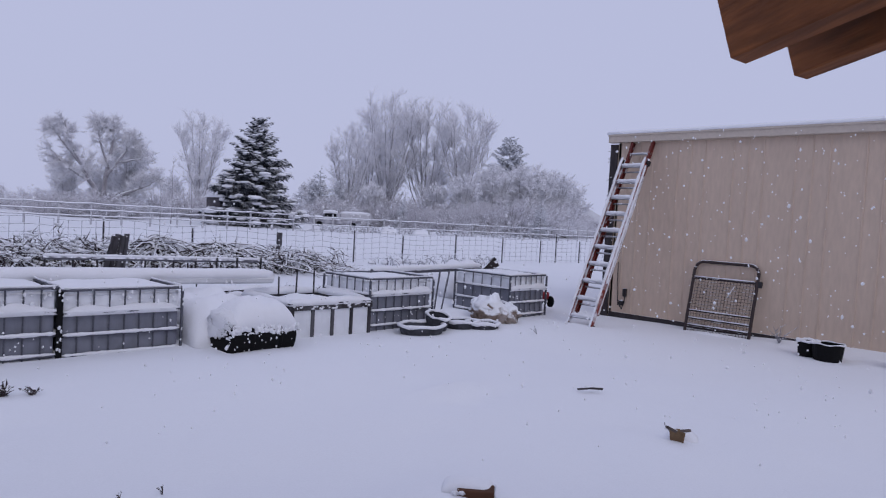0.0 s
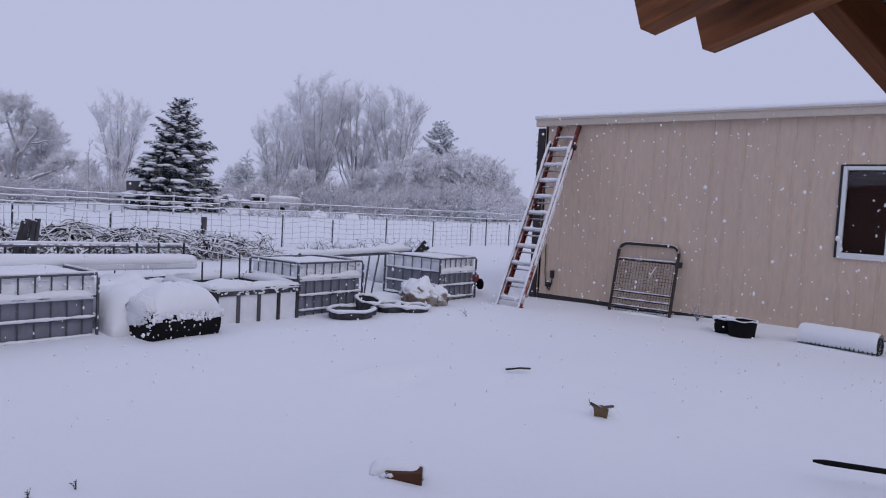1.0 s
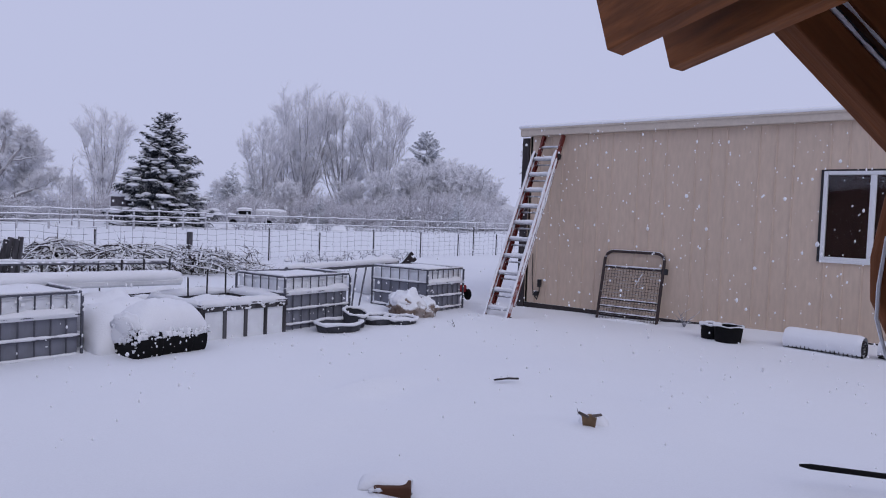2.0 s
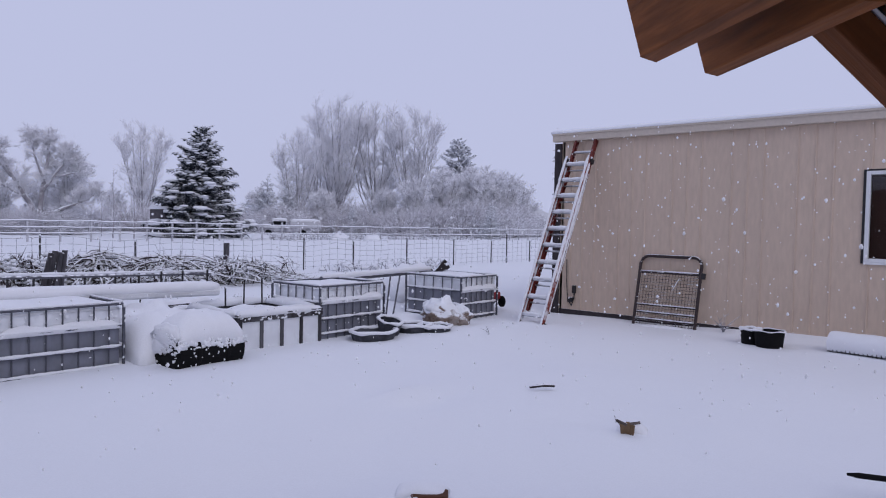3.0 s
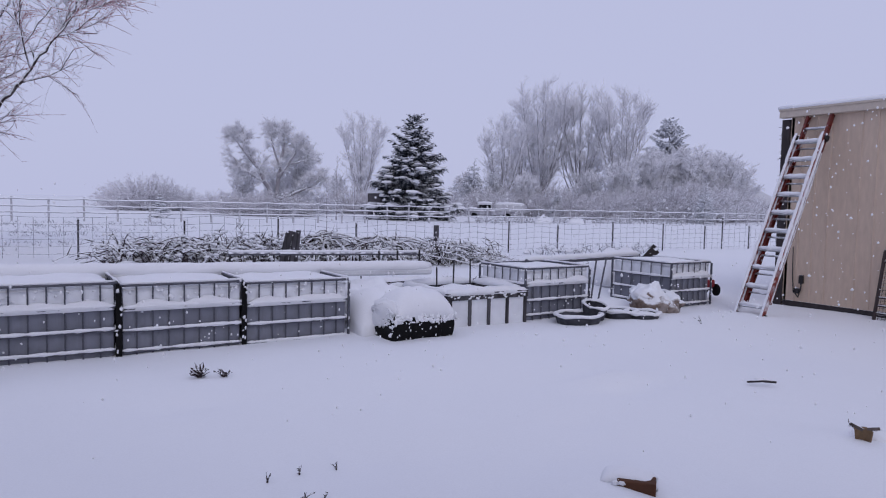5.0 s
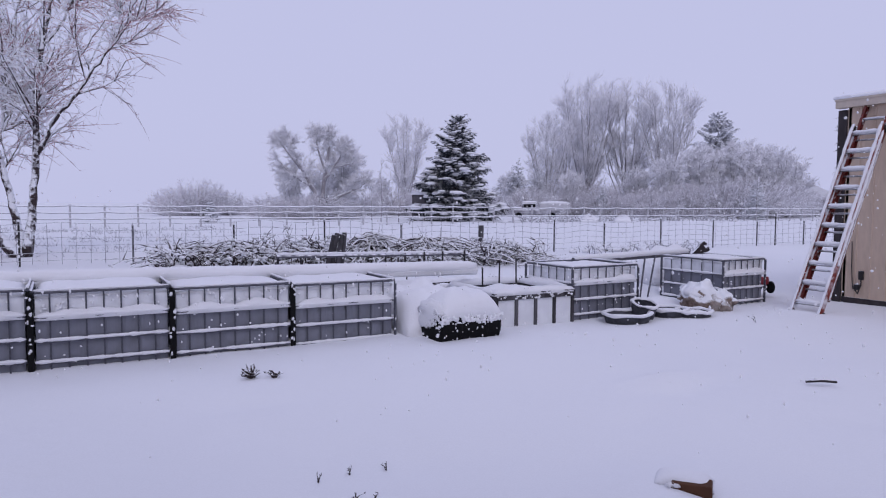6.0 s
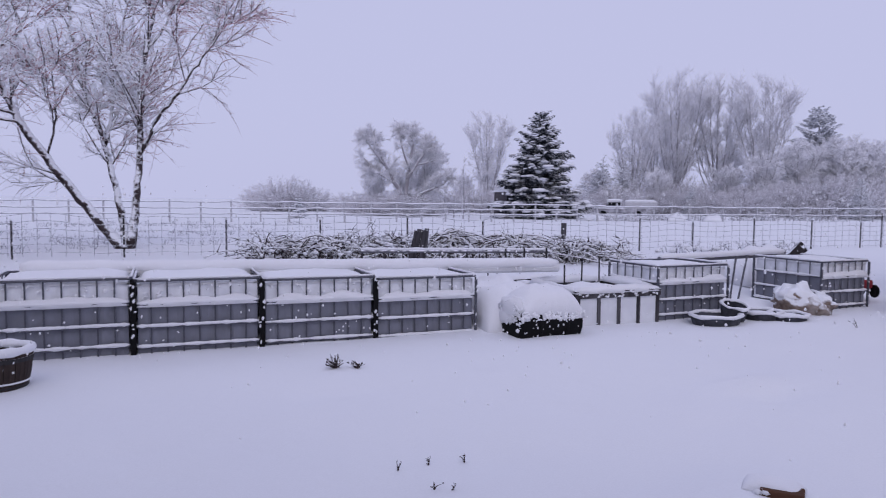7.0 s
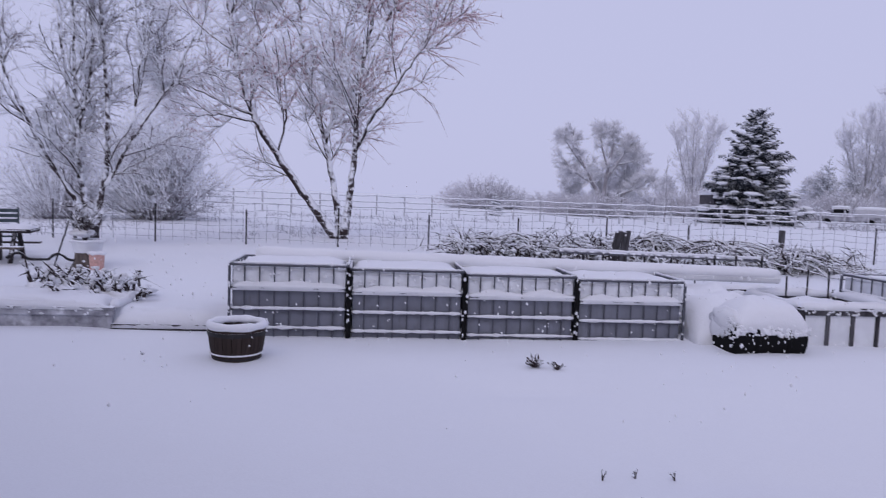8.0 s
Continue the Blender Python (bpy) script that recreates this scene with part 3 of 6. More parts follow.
sprig("dry_weed", (10.55, 3.62, 0.02), 0.32, 6, 0.9, "frosted dry weed standing against the shed wall", "weed", 1, WIRE, 0.007)
sprig("dry_weed", (7.86, 5.91, 0.0), 0.14, 3, 0.9, "small dry twig sticking out of the snow", "twig", 2)
sprig("dry_weed", (1.40, 6.0, 0.0), 0.13, 20, 1.25, "tuft of frosted dead weed poking through the snow", "weed", 3, BRUSH, 0.014)
sprig("dry_weed", (1.58, 5.93, 0.0), 0.08, 10, 1.2, "tuft of frosted dead weed poking through the snow", "weed", 4, BRUSH, 0.012)
for i, (x, y) in enumerate(((1.18, 3.58), (1.37, 3.60), (1.58, 3.57), (1.28, 3.28), (1.36, 3.22), (4.34, 4.36), (-2.05, 6.35), (5.02, 2.05))):
    sprig("dry_weed", (x, y, 0.0), 0.06 if i < 5 else 0.05, 3, 1.1, "small dead weed tip poking through the snow", "weed", 10 + i, BRUSH, 0.0045)


def litter():
    # a torn carton, split open, half buried
    c = thing("torn_carton", "torn brown cardboard piece half buried in snow", "cardboard", (4.70, 2.25, 0.045), -64)
    g = Geo().box((-0.045, -0.014, -0.05), (0.028, 0.0, 0.082), pose(0, 0, 0, 12, -7, 0), 0.003)
    g.box((0.012, -0.012, -0.05), (0.055, 0.002, 0.07), pose(0, 0.006, 0, 3, 9, -28), 0.003)
    part("flap", g, CARD, c)
    g = Geo().box((-0.115, -0.005, 0.045), (-0.03, 0.006, 0.068), pose(0, 0, 0, 25, 24, 12), 0.003).box((0.03, -0.004, 0.05), (0.115, 0.008, 0.074), pose(0, 0, 0, 15, -16, -14), 0.003)
    g.tube([(-0.05, 0, 0.05), (-0.085, 0.01, 0.085), (-0.09, 0.01, 0.11)], [0.004, 0.003, 0.002], 5)
    part("torn_edge", g, OLDWOOD, c)
    lump = Geo()
    for k in range(9):
        lump.ball((-0.075 + 0.02 * k, 0.008 + 0.012 * math.sin(k * 2.1), 0.066 + 0.012 * math.sin(k * 1.7)), (0.014, 0.012, 0.007), 8, 5, 0.6, k)
    part("loose_snow", lump, SNOW, c, "", True)
    part("snow_cap", Geo().dome(-0.09, 0.16, 0.02, 0.26, -0.035, 0.07, 14, 12, 2.2, 0.3, seed=8), SNOW, c, "", True)
    # cut block of timber under snow
    b = thing("timber_block", "brown wooden block half buried under snow", "timber", (2.775, 2.49, 0.0), -50)
    part("block", Geo().box((-0.05, -0.06, -0.08), (0.15, 0.06, 0.075), None, 0.008), BLOCK, b)
    part("snow_cap", Geo().dome(-0.14, 0.155, -0.05, 0.15, 0.068, 0.028, seed=2.0), SNOW, b, "soft cap of snow", True)
    lump = Geo()
    for k in range(7):
        lump.ball((-0.13 + 0.018 * k, -0.058 + 0.006 * math.sin(k * 2.7), 0.02 + 0.008 * k + 0.008 * math.sin(k * 1.9)), (0.018, 0.012, 0.012), 8, 5, 0.7, k)
    part("loose_snow", lump, SNOW, b, "", True)
    solo("stick", Geo().tube([(-0.12, 0, 0.02), (0, 0.0, 0.035), (0.13, 0.02, 0.02)], [0.012, 0.016, 0.01], 6), DARKWOOD, "dark stick lying in the snow", "stick", (5.57, 3.54, -0.005), -38)
    line = Geo()
    snow_line(line, (-0.06, 0.004, 0.047), (0.12, 0.02, 0.034), 0.014, 0.03, 6.0, 0.7)
    solo("stick_snow", line, SNOW, "thin snow lying along a stick", "snow", (5.57, 3.54, -0.005), -38)
    r = thing("black_rod", "long black plastic tube reaching over the snow", "rod", (0, 0, 0))
    part("tube", Geo().tube([(4.609, 0.835, 0.12), (4.63, 0.78, 0.12), (4.95, -0.03, 0.115), (5.6, -1.8, 0.06)], [0.008, 0.017, 0.017, 0.017], 8), BLACK, r)
    part("prop", Geo().box((5.15, -0.6, -0.05), (5.21, -0.54, 0.09), None, 0.006), DARKWOOD, r)


litter()

# ---- row of cut-down cage totes ----


def tote(w, d, top, at, rz=0.0, label="", rail_a=0.455, bars=8, fill=0.05, joints=(True, True)):
    """A cage tote: plastic bottle in a steel cage, cut open, filled and topped with snow. Front face at local y = 0."""
    t = thing("cage_tote", label, "tote", at, rz, group="cage totes")
    e = 0.03
    def wall(za, zb, ripple):
        g = Geo()
        n = 24
        prof = []
        for i in range(n * 2 + 1):
            x = -w / 2 + e + (w - 2 * e) * i / (n * 2)
            prof.append((x, e + ripple * (0.5 + 0.5 * math.cos(i * math.pi * 2 / 7))))
        prof += [(w / 2 - e, d - e), (-w / 2 + e, d - e)]
        m = len(prof)
        v = [(x, y, za) for x, y in prof] + [(x, y, zb) for x, y in prof]
        f = [(i, (i + 1) % m, m + (i + 1) % m, m + i) for i in range(m)] + [tuple(m + i for i in range(m)), tuple(range(m - 1, -1, -1))]
        return g.add(v, f)
    part("bottle", wall(-0.12, rail_a, 0.012), BOTTLE, t, "grey plastic bottle wall")
    part("liner", wall(rail_a, top - 0.03, 0.006), LINER, t, "milky plastic upper wall, frosted")
    z_rails = (top, rail_a, rail_a - 0.222, rail_a - 0.42)
    for k, z in enumerate(z_rails):
        r = 0.013 if k == 0 else 0.011
        loop = [(-w / 2 + 0.03, 0, z), (w / 2 - 0.03, 0, z), (w / 2, 0.03, z), (w / 2, d - 0.03, z), (w / 2 - 0.03, d, z), (-w / 2 + 0.03, d, z), (-w / 2, d - 0.03, z), (-w / 2, 0.03, z), (-w / 2 + 0.03, 0, z)]
        part("rail", Geo().tube(loop, r, 6, False), STEEL, t)
        sn = Geo()
        s = at[0] * 3 + k
        h = 0.026 if k else 0.016
        zz = z + r + (0.006 if k else 0.01)
        snow_line(sn, (-w / 2 + 0.02, 0.002, zz), (w / 2 - 0.02, 0.002, zz), h, 0.045, s, 0.9)
        snow_line(sn, (-w / 2, 0.02, zz), (-w / 2, d - 0.02, zz), h, 0.06, s + 2, 0.9)
        snow_line(sn, (w / 2, 0.02, zz), (w / 2, d - 0.02, zz), h, 0.06, s + 4, 0.9)
        if k == 1:
            sn.dome(-w / 2 + 0.02, w / 2 - 0.02, -0.018, 0.05, zz - 0.01, 0.06, 40, 4, 6.0, 0.45, s)
        part("rail_snow", sn, SNOW, t, "line of snow on the rail", True)
    for i in range(1, bars):
        x = -w / 2 + w * i / bars
        part("bar", Geo().tube([(x, 0.008, -0.1), (x, 0.008, top)], 0.0085, 6), STEEL, t)
    for i in range(1, 6):
        y = d * i / 6
        for x in (-w / 2 + 0.008, w / 2 - 0.008):
            part("bar", Geo().tube([(x, y, -0.1), (x, y, top)], 0.0085, 6), STEEL, t)
    for x in (-w / 2, w / 2):
        for y in (0, d):
            # black only at joints, standing in for the shaded gap between totes
            dark = joints[0 if x < 0 else 1]
            e2 = 0.015 if dark else 0.012
            part("corner_post", Geo().box((x - e2, y - 0.014, -0.12), (x + e2, y + 0.016, top - 0.01), None, 0.004), BLACK if dark else STEEL, t)
    part("snow_fill", Geo().dome(-w / 2 + 0.02, w / 2 - 0.02, 0.012, d - 0.02, top - 0.02, fill, 20, 14, 5.0, 0.35, at[0]), SNOW, t, "snow filling the open top", True)
    bumps = Geo()
    rng = np.random.default_rng(int(at[0] * 100) % 999)
    for _ in range(34):
        x = rng.uniform(-w / 2 + 0.05, w / 2 - 0.05)
        z = rng.choice([rng.uniform(rail_a + 0.03, top - 0.05), rng.uniform(0.05, rail_a - 0.03)], p=[0.85, 0.15])
        q = 1.4 if z > rail_a and rng.random() < 0.5 else 0.9
        bumps.ball((x, 0.012, z), (rng.uniform(0.008, 0.018) * q, 0.010, rng.uniform(0.006, 0.016) * q), 6, 4, 0.5, x)
    for x in (-w / 2, w / 2):
        for _ in range(5):
            bumps.ball((x + rng.uniform(-0.012, 0.012), -0.014, rng.uniform(0.0, top)), (rng.uniform(0.008, 0.018), 0.008, rng.uniform(0.008, 0.022)), 6, 4, 0.4, x)
    tagged(part("stuck_snow", bumps, SNOW, t, "clumps of snow stuck to the cage", True), kind="stuff")
    return t


for i in range(4):
    tote(1.19, 1.0, 0.70 - 0.027 * i, (-1.49 + 0.605 + 1.212 * i, 7.26, 0.0), 0.0, "grey cage tote filled and capped with snow, in a row", rail_a=0.465 - 0.024 * i, joints=(i > 0, i < 3))
tote(1.2, 1.0, 0.665, (6.47, 7.2, 0.0), 2.0, "cut-down cage tote heaped with snow beside a wooden raised bed", bars=8, joints=(False, False), fill=0.035)
tote(0.98, 1.2, 0.67, (9.14, 7.1, 0.0), 1.0, "cut-down cage tote capped with snow, near the orange ladder", bars=7, joints=(False, False))

# snow-covered pipe along the back of the row
def snow_pipe(name, a, b, r, label, seed, sag=0.0):
    a, b = Vector(a), Vector(b)
    p = thing(name, label, "pipe", a)
    L = b - a
    part("pipe", Geo().tube([Vector((0, 0, 0)), L * 0.5 - Vector((0, 0, sag)), L], r, 10), VINYL if r > 0.055 else FROSTED_STEEL, p)
    sn = Geo()
    n = max(6, int(L.length / 0.1))
    pts = [L * (i / n) + Vector((0, 0, r * 0.75 - sag * (1 - (2 * i / n - 1) ** 2))) for i in range(n + 1)]
    rad = [r * (1.28 + 0.22 * noise.noise(Vector((seed, i * 0.35, 2.0)))) * (0.6 if i in (0, n) else 1) for i in range(n + 1)]
    sn.tube(pts, rad, 10, True, 0.85)
    part("snow_cover", sn, SNOW, p, "thick rounded cover of snow", True)
    return p


snow_pipe("long_pipe", (-1.35, 8.14, 0.70), (4.97, 8.16, 0.60), 0.07, "long pipe lying across the totes under thick snow", 1.0)
snow_pipe("loose_pipe", (7.0, 8.55, 0.62), (9.75, 8.75, 0.66), 0.05, "long pipe lying over the totes under snow", 4.0)

# black barrel lying on its side under a deep cap of snow
def black_trough():
    t = thing("black_barrel", "black plastic barrel lying on its side under deep snow", "barrel", (4.0, 6.88, -0.06), 3)
    v = []
    prof = [(-0.415, 0.03), (-0.415, 0.22), (-0.385, 0.26), (-0.2, 0.272), (-0.19, 0.282), (-0.16, 0.282), (-0.15, 0.272), (0.15, 0.272), (0.16, 0.282), (0.19, 0.282), (0.2, 0.272), (0.385, 0.26), (0.415, 0.22), (0.415, 0.03)]
    g = Geo().lathe([(r, x) for x, r in prof], 24)
    g.v = [np.c_[q[:, 2], q[:, 0], q[:, 1] * 1.0 + 0.19] for q in g.v]
    part("drum", g, BLACK, t)
    g = Geo()
    rng = np.random.default_rng(5)
    for i in range(90):
        x = rng.uniform(-0.415, 0.405)
        h = rng.uniform(-0.05, 0.03) - 0.05 * abs(math.sin(x * 9))
        a = math.asin(min(0.9, max(-0.6, (0.12 + h) / 0.275)))
        g.ball((x, -math.cos(a) * 0.272, 0.19 + math.sin(a) * 0.275), (rng.uniform(0.008, 0.03), 0.014, rng.uniform(0.008, 0.03)), 6, 4, 0.5, i)
    for i in range(30):
        x, a = rng.uniform(-0.415, 0.40), rng.uniform(-0.6, 0.35)
        q = rng.uniform(0.003, 0.011)
        g.ball((x, -math.cos(a) * 0.275, 0.19 + math.sin(a) * 0.275), (q, 0.006, q * 1.3), 6, 4, 0.4, i)
    for i in range(260):
        a, rr = rng.normal(1.5, 0.75), 0.26 * math.sqrt(rng.uniform(0.02, 1))
        q = rng.uniform(0.004, 0.018)
        g.ball((-0.42, -math.cos(a) * rr, 0.19 + math.sin(a) * rr), (0.015, q, q), 6, 4, 0.5, i)
    g.ball((-0.375, 0.03, 0.36), (0.075, 0.25, 0.13), 16, 10, 0.35, 3.0).ball((-0.385, 0.12, 0.25), (0.06, 0.16, 0.12), 12, 8, 0.4, 4.0)
    tagged(part("stuck_snow", g, SNOW, t, "snow clinging to the side", True), kind="stuff")
    part("snow_cap", Geo().dome(-0.40, 0.42, -0.265, 0.34, 0.29, 0.30, 24, 16, 3.2, 0.16, 5.0, 0.05), SNOW, t, "deep smooth cap of snow", True)


black_trough()
solo("snow_mound", Geo().dome(-0.46, 0.50, -0.75, 0.8, -0.05, 0.56, 24, 20, 2.7, 0.16, 6.0), SNOW, "soft mound of snow between a tote and a barrel", "snow", (3.86, 7.75, 0.0))


def raised_bed(x0, x1, y0, y1, h, label, panel=WHITEPANEL, posts=5, post_mat=DARKWOOD, low=0.16):
    b = thing("raised_bed", label, "raised bed", (x0, y0, 0), group="raised beds")
    w, d = x1 - x0, y1 - y0
    for k in range(posts - 1):
        a = w * k / (posts - 1)
        part("panel", Geo().box((a + 0.02, 0.0, -0.1), (a + w / (posts - 1) - 0.02, 0.03, h - 0.09), None, 0.003), panel, b)
    for k in range(posts):
        a = w * k / (posts - 1)
        part("batten", Geo().box((a - 0.022, -0.02, -0.1), (a + 0.022, 0.03, h - 0.08), None, 0.004), post_mat, b)
    part("top_board", Geo().box((-0.04, -0.025, h - 0.09), (w + 0.04, 0.05, h), None, 0.006), post_mat, b, "dark top board")
    for x in (0.0, w - 0.04):
        part("side_board", Geo().box((x, 0.03, -0.1), (x + 0.04, d, h), None, 0.006), post_mat, b)
    part("back_board", Geo().box((0, d, -0.1), (w, d + 0.04, h), None, 0.006), post_mat, b)
    sn = Geo().dome(-0.05, w + 0.05, -0.035, 0.085, h, 0.06, 26, 4, 6, 0.4, x0)
    sn.dome(-0.04, 0.06, 0.06, d + 0.04, h, 0.06, 4, 14, 6, 0.4, x0 + 2).dome(w - 0.06, w + 0.05, 0.06, d + 0.04, h, 0.06, 4, 14, 6, 0.4, x0 + 3).dome(0.04, w, d - 0.03, d + 0.07, h, 0.06, 20, 4, 6, 0.4, x0 + 4)
    part("rim_snow", sn, SNOW, b, "snow lying on the boards", True)
    part("bed_snow", Geo().dome(0.02, w - 0.02, 0.05, d, h - low, 0.08, 18, 14, 6, 0.5, x0), SNOW, b, "snow inside the bed", True)
    rng = np.random.default_rng(int(abs(x0) * 50))
    g = Geo()
    for _ in range(40):
        x = rng.uniform(0, w)
        g.ball((x, -0.028, h - rng.uniform(0.01, 0.085)), (rng.uniform(0.01, 0.03), 0.008, 0.012), 6, 4, 0.4, x)
    tagged(part("stuck_snow", g, SNOW, b, "", True), kind="stuff")
    return b


raised_bed(4.66, 5.84, 7.15, 8.3, 0.40, "wooden raised bed with pale panels and dark battens, rimmed with snow", post_mat=GREYWOOD, low=0.11)


def stakes(points, h, label, r=0.012, lean=0.02, mat=DARKSTEEL):
    for k, (x, y) in enumerate(points):
        hh = h * (0.9 + 0.2 * noise.noise(Vector((x, y, 1))))
        solo("garden_stake", Geo().tube([(0, 0, -0.1), (lean * hh * (1 if k % 2 else -1), 0, hh)], r, 6), mat, label, "stake", (x, y, 0), group="garden stakes", smooth=False)


stakes(((5.0, 8.0), (5.35, 8.15), (5.62, 8.1)), 0.72, "thin dark stake standing in a raised bed", 0.011)
for k, (x, y, l) in enumerate(((7.62, 7.75, 0.10), (7.82, 7.8, 0.16))):
    solo("leaning_pole", Geo().tube([(0, 0, -0.05), (l, 0.0, 0.68)], 0.014, 6), FROSTED_STEEL, "thin steel pole leaning between two totes", "pole", (x, y, 0.05), smooth=False)

# tubs, bucket and sacks in front of the totes
tub("rubber_tub", 0.34, 0.15, (6.48, 6.80, -0.075), "shallow dark rubber tub rimmed with snow", "tub", TUBGREY, 0.35, 0.040, squash=0.8, group="tubs by the totes")
tub("bucket", 0.17, 0.24, (6.86, 6.93, -0.06), "dark bucket tipped over in the snow", "bucket", TUBGREY, 0.25, 0.030, rx=14)
tub("rubber_tub", 0.24, 0.13, (7.60, 6.70, -0.085), "shallow dark rubber tub half full of snow", "tub", TUBGREY, 0.9, 0.036, group="tubs by the totes")
tub("rubber_tub", 0.25, 0.15, (7.36, 6.92, -0.09), "shallow dark rubber tub half full of snow", "tub", TUBGREY, 0.85, 0.036, group="tubs by the totes")


def sack(at, r, rz, seed, label, cap=(0.0, 0.05, 1.0)):
    """A slumped sack: lumpy body with pinched folds, a tied neck and snow on its upper side."""
    s = thing("feed_sack", label, "sack", at, rz, group="sacks by the tote")
    g = Geo().ball((0, 0, 0), (1, 1, 1), 26, 16, 0.35, seed)
    v = g.v[0]
    ang = np.arctan2(v[:, 1], v[:, 0])
    fold = 1 + 0.07 * np.sin(ang * 7 + v[:, 2] * 3 + seed) + 0.05 * np.sin(ang * 13 - v[:, 2] * 6)
    g.v[0] = v * fold[:, None] * np.array(r) + np.array([0, 0, r[2] * 0.7])
    part("sack", g, BAG, s, smooth=True)
    neck = [(r[0] * (0.75 + 0.12 * k), -r[1] * 0.15 * k, r[2] * (0.9 + 0.10 * math.sin(k * 1.3))) for k in range(4)]
    part("neck", Geo().tube(neck, [r[2] * 0.42, r[2] * 0.2, r[2] * 0.25, r[2] * 0.3], 8), BAG, s, smooth=True)
    part("snow_cap", Geo().ball((cap[0], cap[1], r[2] * 1.2 * cap[2]), (r[0] * 0.72, r[1] * 0.7, r[2] * 0.36), 18, 10, 0.28, seed + 1), SNOW, s, "", True)


sack((8.06, 6.98, -0.03), (0.27, 0.22, 0.25), -14, 1.0, "slumped tan feed sack under a lump of snow", (-0.08, -0.02, 0.92))
sack((8.34, 6.84, -0.06), (0.15, 0.14, 0.20), -40, 3.0, "tan feed sack folded over, dusted with snow", (-0.04, 0.08, 0.9))
sack((8.05, 7.16, 0.10), (0.20, 0.13, 0.14), 8, 5.0, "slumped tan feed sack under a lump of snow", (0.0, 0.02, 1.05))

# push mower behind the last tote
mow = thing("push_mower", "red push mower with black wheels under snow, behind a tote", "mower", (10.12, 7.72, 0.06), -20)
part("deck", Geo().box((-0.22, -0.18, 0.12), (0.22, 0.2, 0.28), None, 0.05), RED, mow)
part("engine", Geo().box((-0.12, -0.12, 0.27), (0.12, 0.12, 0.56), None, 0.04), RED, mow)
part("snow_cap", Geo().dome(-0.13, 0.13, -0.13, 0.13, 0.55, 0.06, seed=1.0), SNOW, mow, "", True)
for x in (-0.24, 0.24):
    for y in (-0.16, 0.18):
        g = Geo().lathe([(0.02, -0.025), (0.09, -0.025), (0.1, -0.015), (0.1, 0.015), (0.09, 0.025), (0.02, 0.025)], 16)
        g.v = [np.c_[q[:, 2] + x, q[:, 0] + y, q[:, 1] + 0.09] for q in g.v]
        part("wheel", g, BLACK, mow)
solo("snow_mound", Geo().dome(-0.75, 0.75, -0.4, 0.4, 0.0, 0.62, 20, 12, 2.2, 0.25, 3.0), SNOW, "rounded heap of snow over stored timber", "snow heap", (9.9, 9.3, 0.12), 0)
g = Geo()
for k, (a, b) in enumerate((((0, 0, 0.1), (0.35, -0.25, 0.62)), ((0.1, 0.1, 0.1), (0.6, -0.1, 0.5)), ((-0.1, 0, 0.1), (0.2, -0.4, 0.55)))):
    g.box((-0.07, -0.035, 0), (0.07, 0.035, (Vector(b) - Vector(a)).length), look(a, b) @ pose(0, 0, 0, 180, 0, 0))
solo("scrap_boards", g, DARKWOOD, "dark scrap boards sticking out of a snow heap", "boards", (9.75, 8.95, 0.22), 0, smooth=False)

# ---- left garden: beds, barrel, table ----
def half_barrel(at, r, h):
    b = thing("half_barrel", "weathered oak half-barrel planter rimmed with snow", "planter", at)
    n = 18
    a = math.pi / n * 0.93
    v, f = [], []
    prof = [(r * 0.80, 0.0), (r * 0.93, h * 0.5), (r, h)]
    for rr, z in prof:
        for da in (-a, 0, a):
            v.append((rr * math.cos(da), rr * math.sin(da), z))
        for da in (-a, 0, a):
            v.append(((rr - 0.025) * math.cos(da), (rr - 0.025) * math.sin(da), z))
    for k in range(2):
        p, q = k * 6, k * 6 + 6
        f += [(p, p + 1, q + 1, q), (p + 1, p + 2, q + 2, q + 1), (p + 3, q + 3, q + 4, p + 4), (p + 4, q + 4, q + 5, p + 5), (p, q, q + 3, p + 3), (p + 2, p + 5, q + 5, q + 2)]
    f += [(12, 13, 16, 15), (13, 14, 17, 16)]
    me = Geo().add(v, f).mesh("stave", BARREL)
    for k in range(n):
        s = part("stave", me, BARREL, b)
        s.matrix_basis = pose(0, 0, 0, 0, 0, 360 / n * k)
    for z, k in ((0.05, 0.825), (h * 0.78, 0.975)):
        part("hoop", Geo().lathe([(r * k, z), (r * k + 0.006, z), (r * k + 0.008, z + 0.035), (r * k + 0.004, z + 0.035)], 36), DARKSTEEL, b, "dark iron hoop")
    sn = Geo().lathe([(r * 0.845 + 0.012, 0.086), (r * 0.845 + 0.02, 0.09), (r * 0.845 + 0.014, 0.10), (r * 0.84, 0.10)], 36)
    part("hoop_snow", sn, SNOW, b, "", True)
    pts = [((r - 0.02) * math.cos(t), (r - 0.02) * math.sin(t), h + 0.012) for t in np.linspace(0, 2 * math.pi, 41)]
    rad = [0.042 * (0.85 + 0.4 * noise.noise(Vector((math.cos(i / 40 * 6.283) * 2, math.sin(i / 40 * 6.283) * 2, 3)))) for i in range(41)]
    part("rim_snow", Geo().tube(pts, rad, 8, False, 0.95), SNOW, b, "thick ring of snow on the rim", True)
    part("snow_fill", Geo().lathe([(0.0, h - 0.02), (r * 0.5, h - 0.03), (r * 0.85, h - 0.06), (r * 0.8, h - 0.1), (0.0, h - 0.1)], 24), SNOW, b, "snow inside the planter", True)


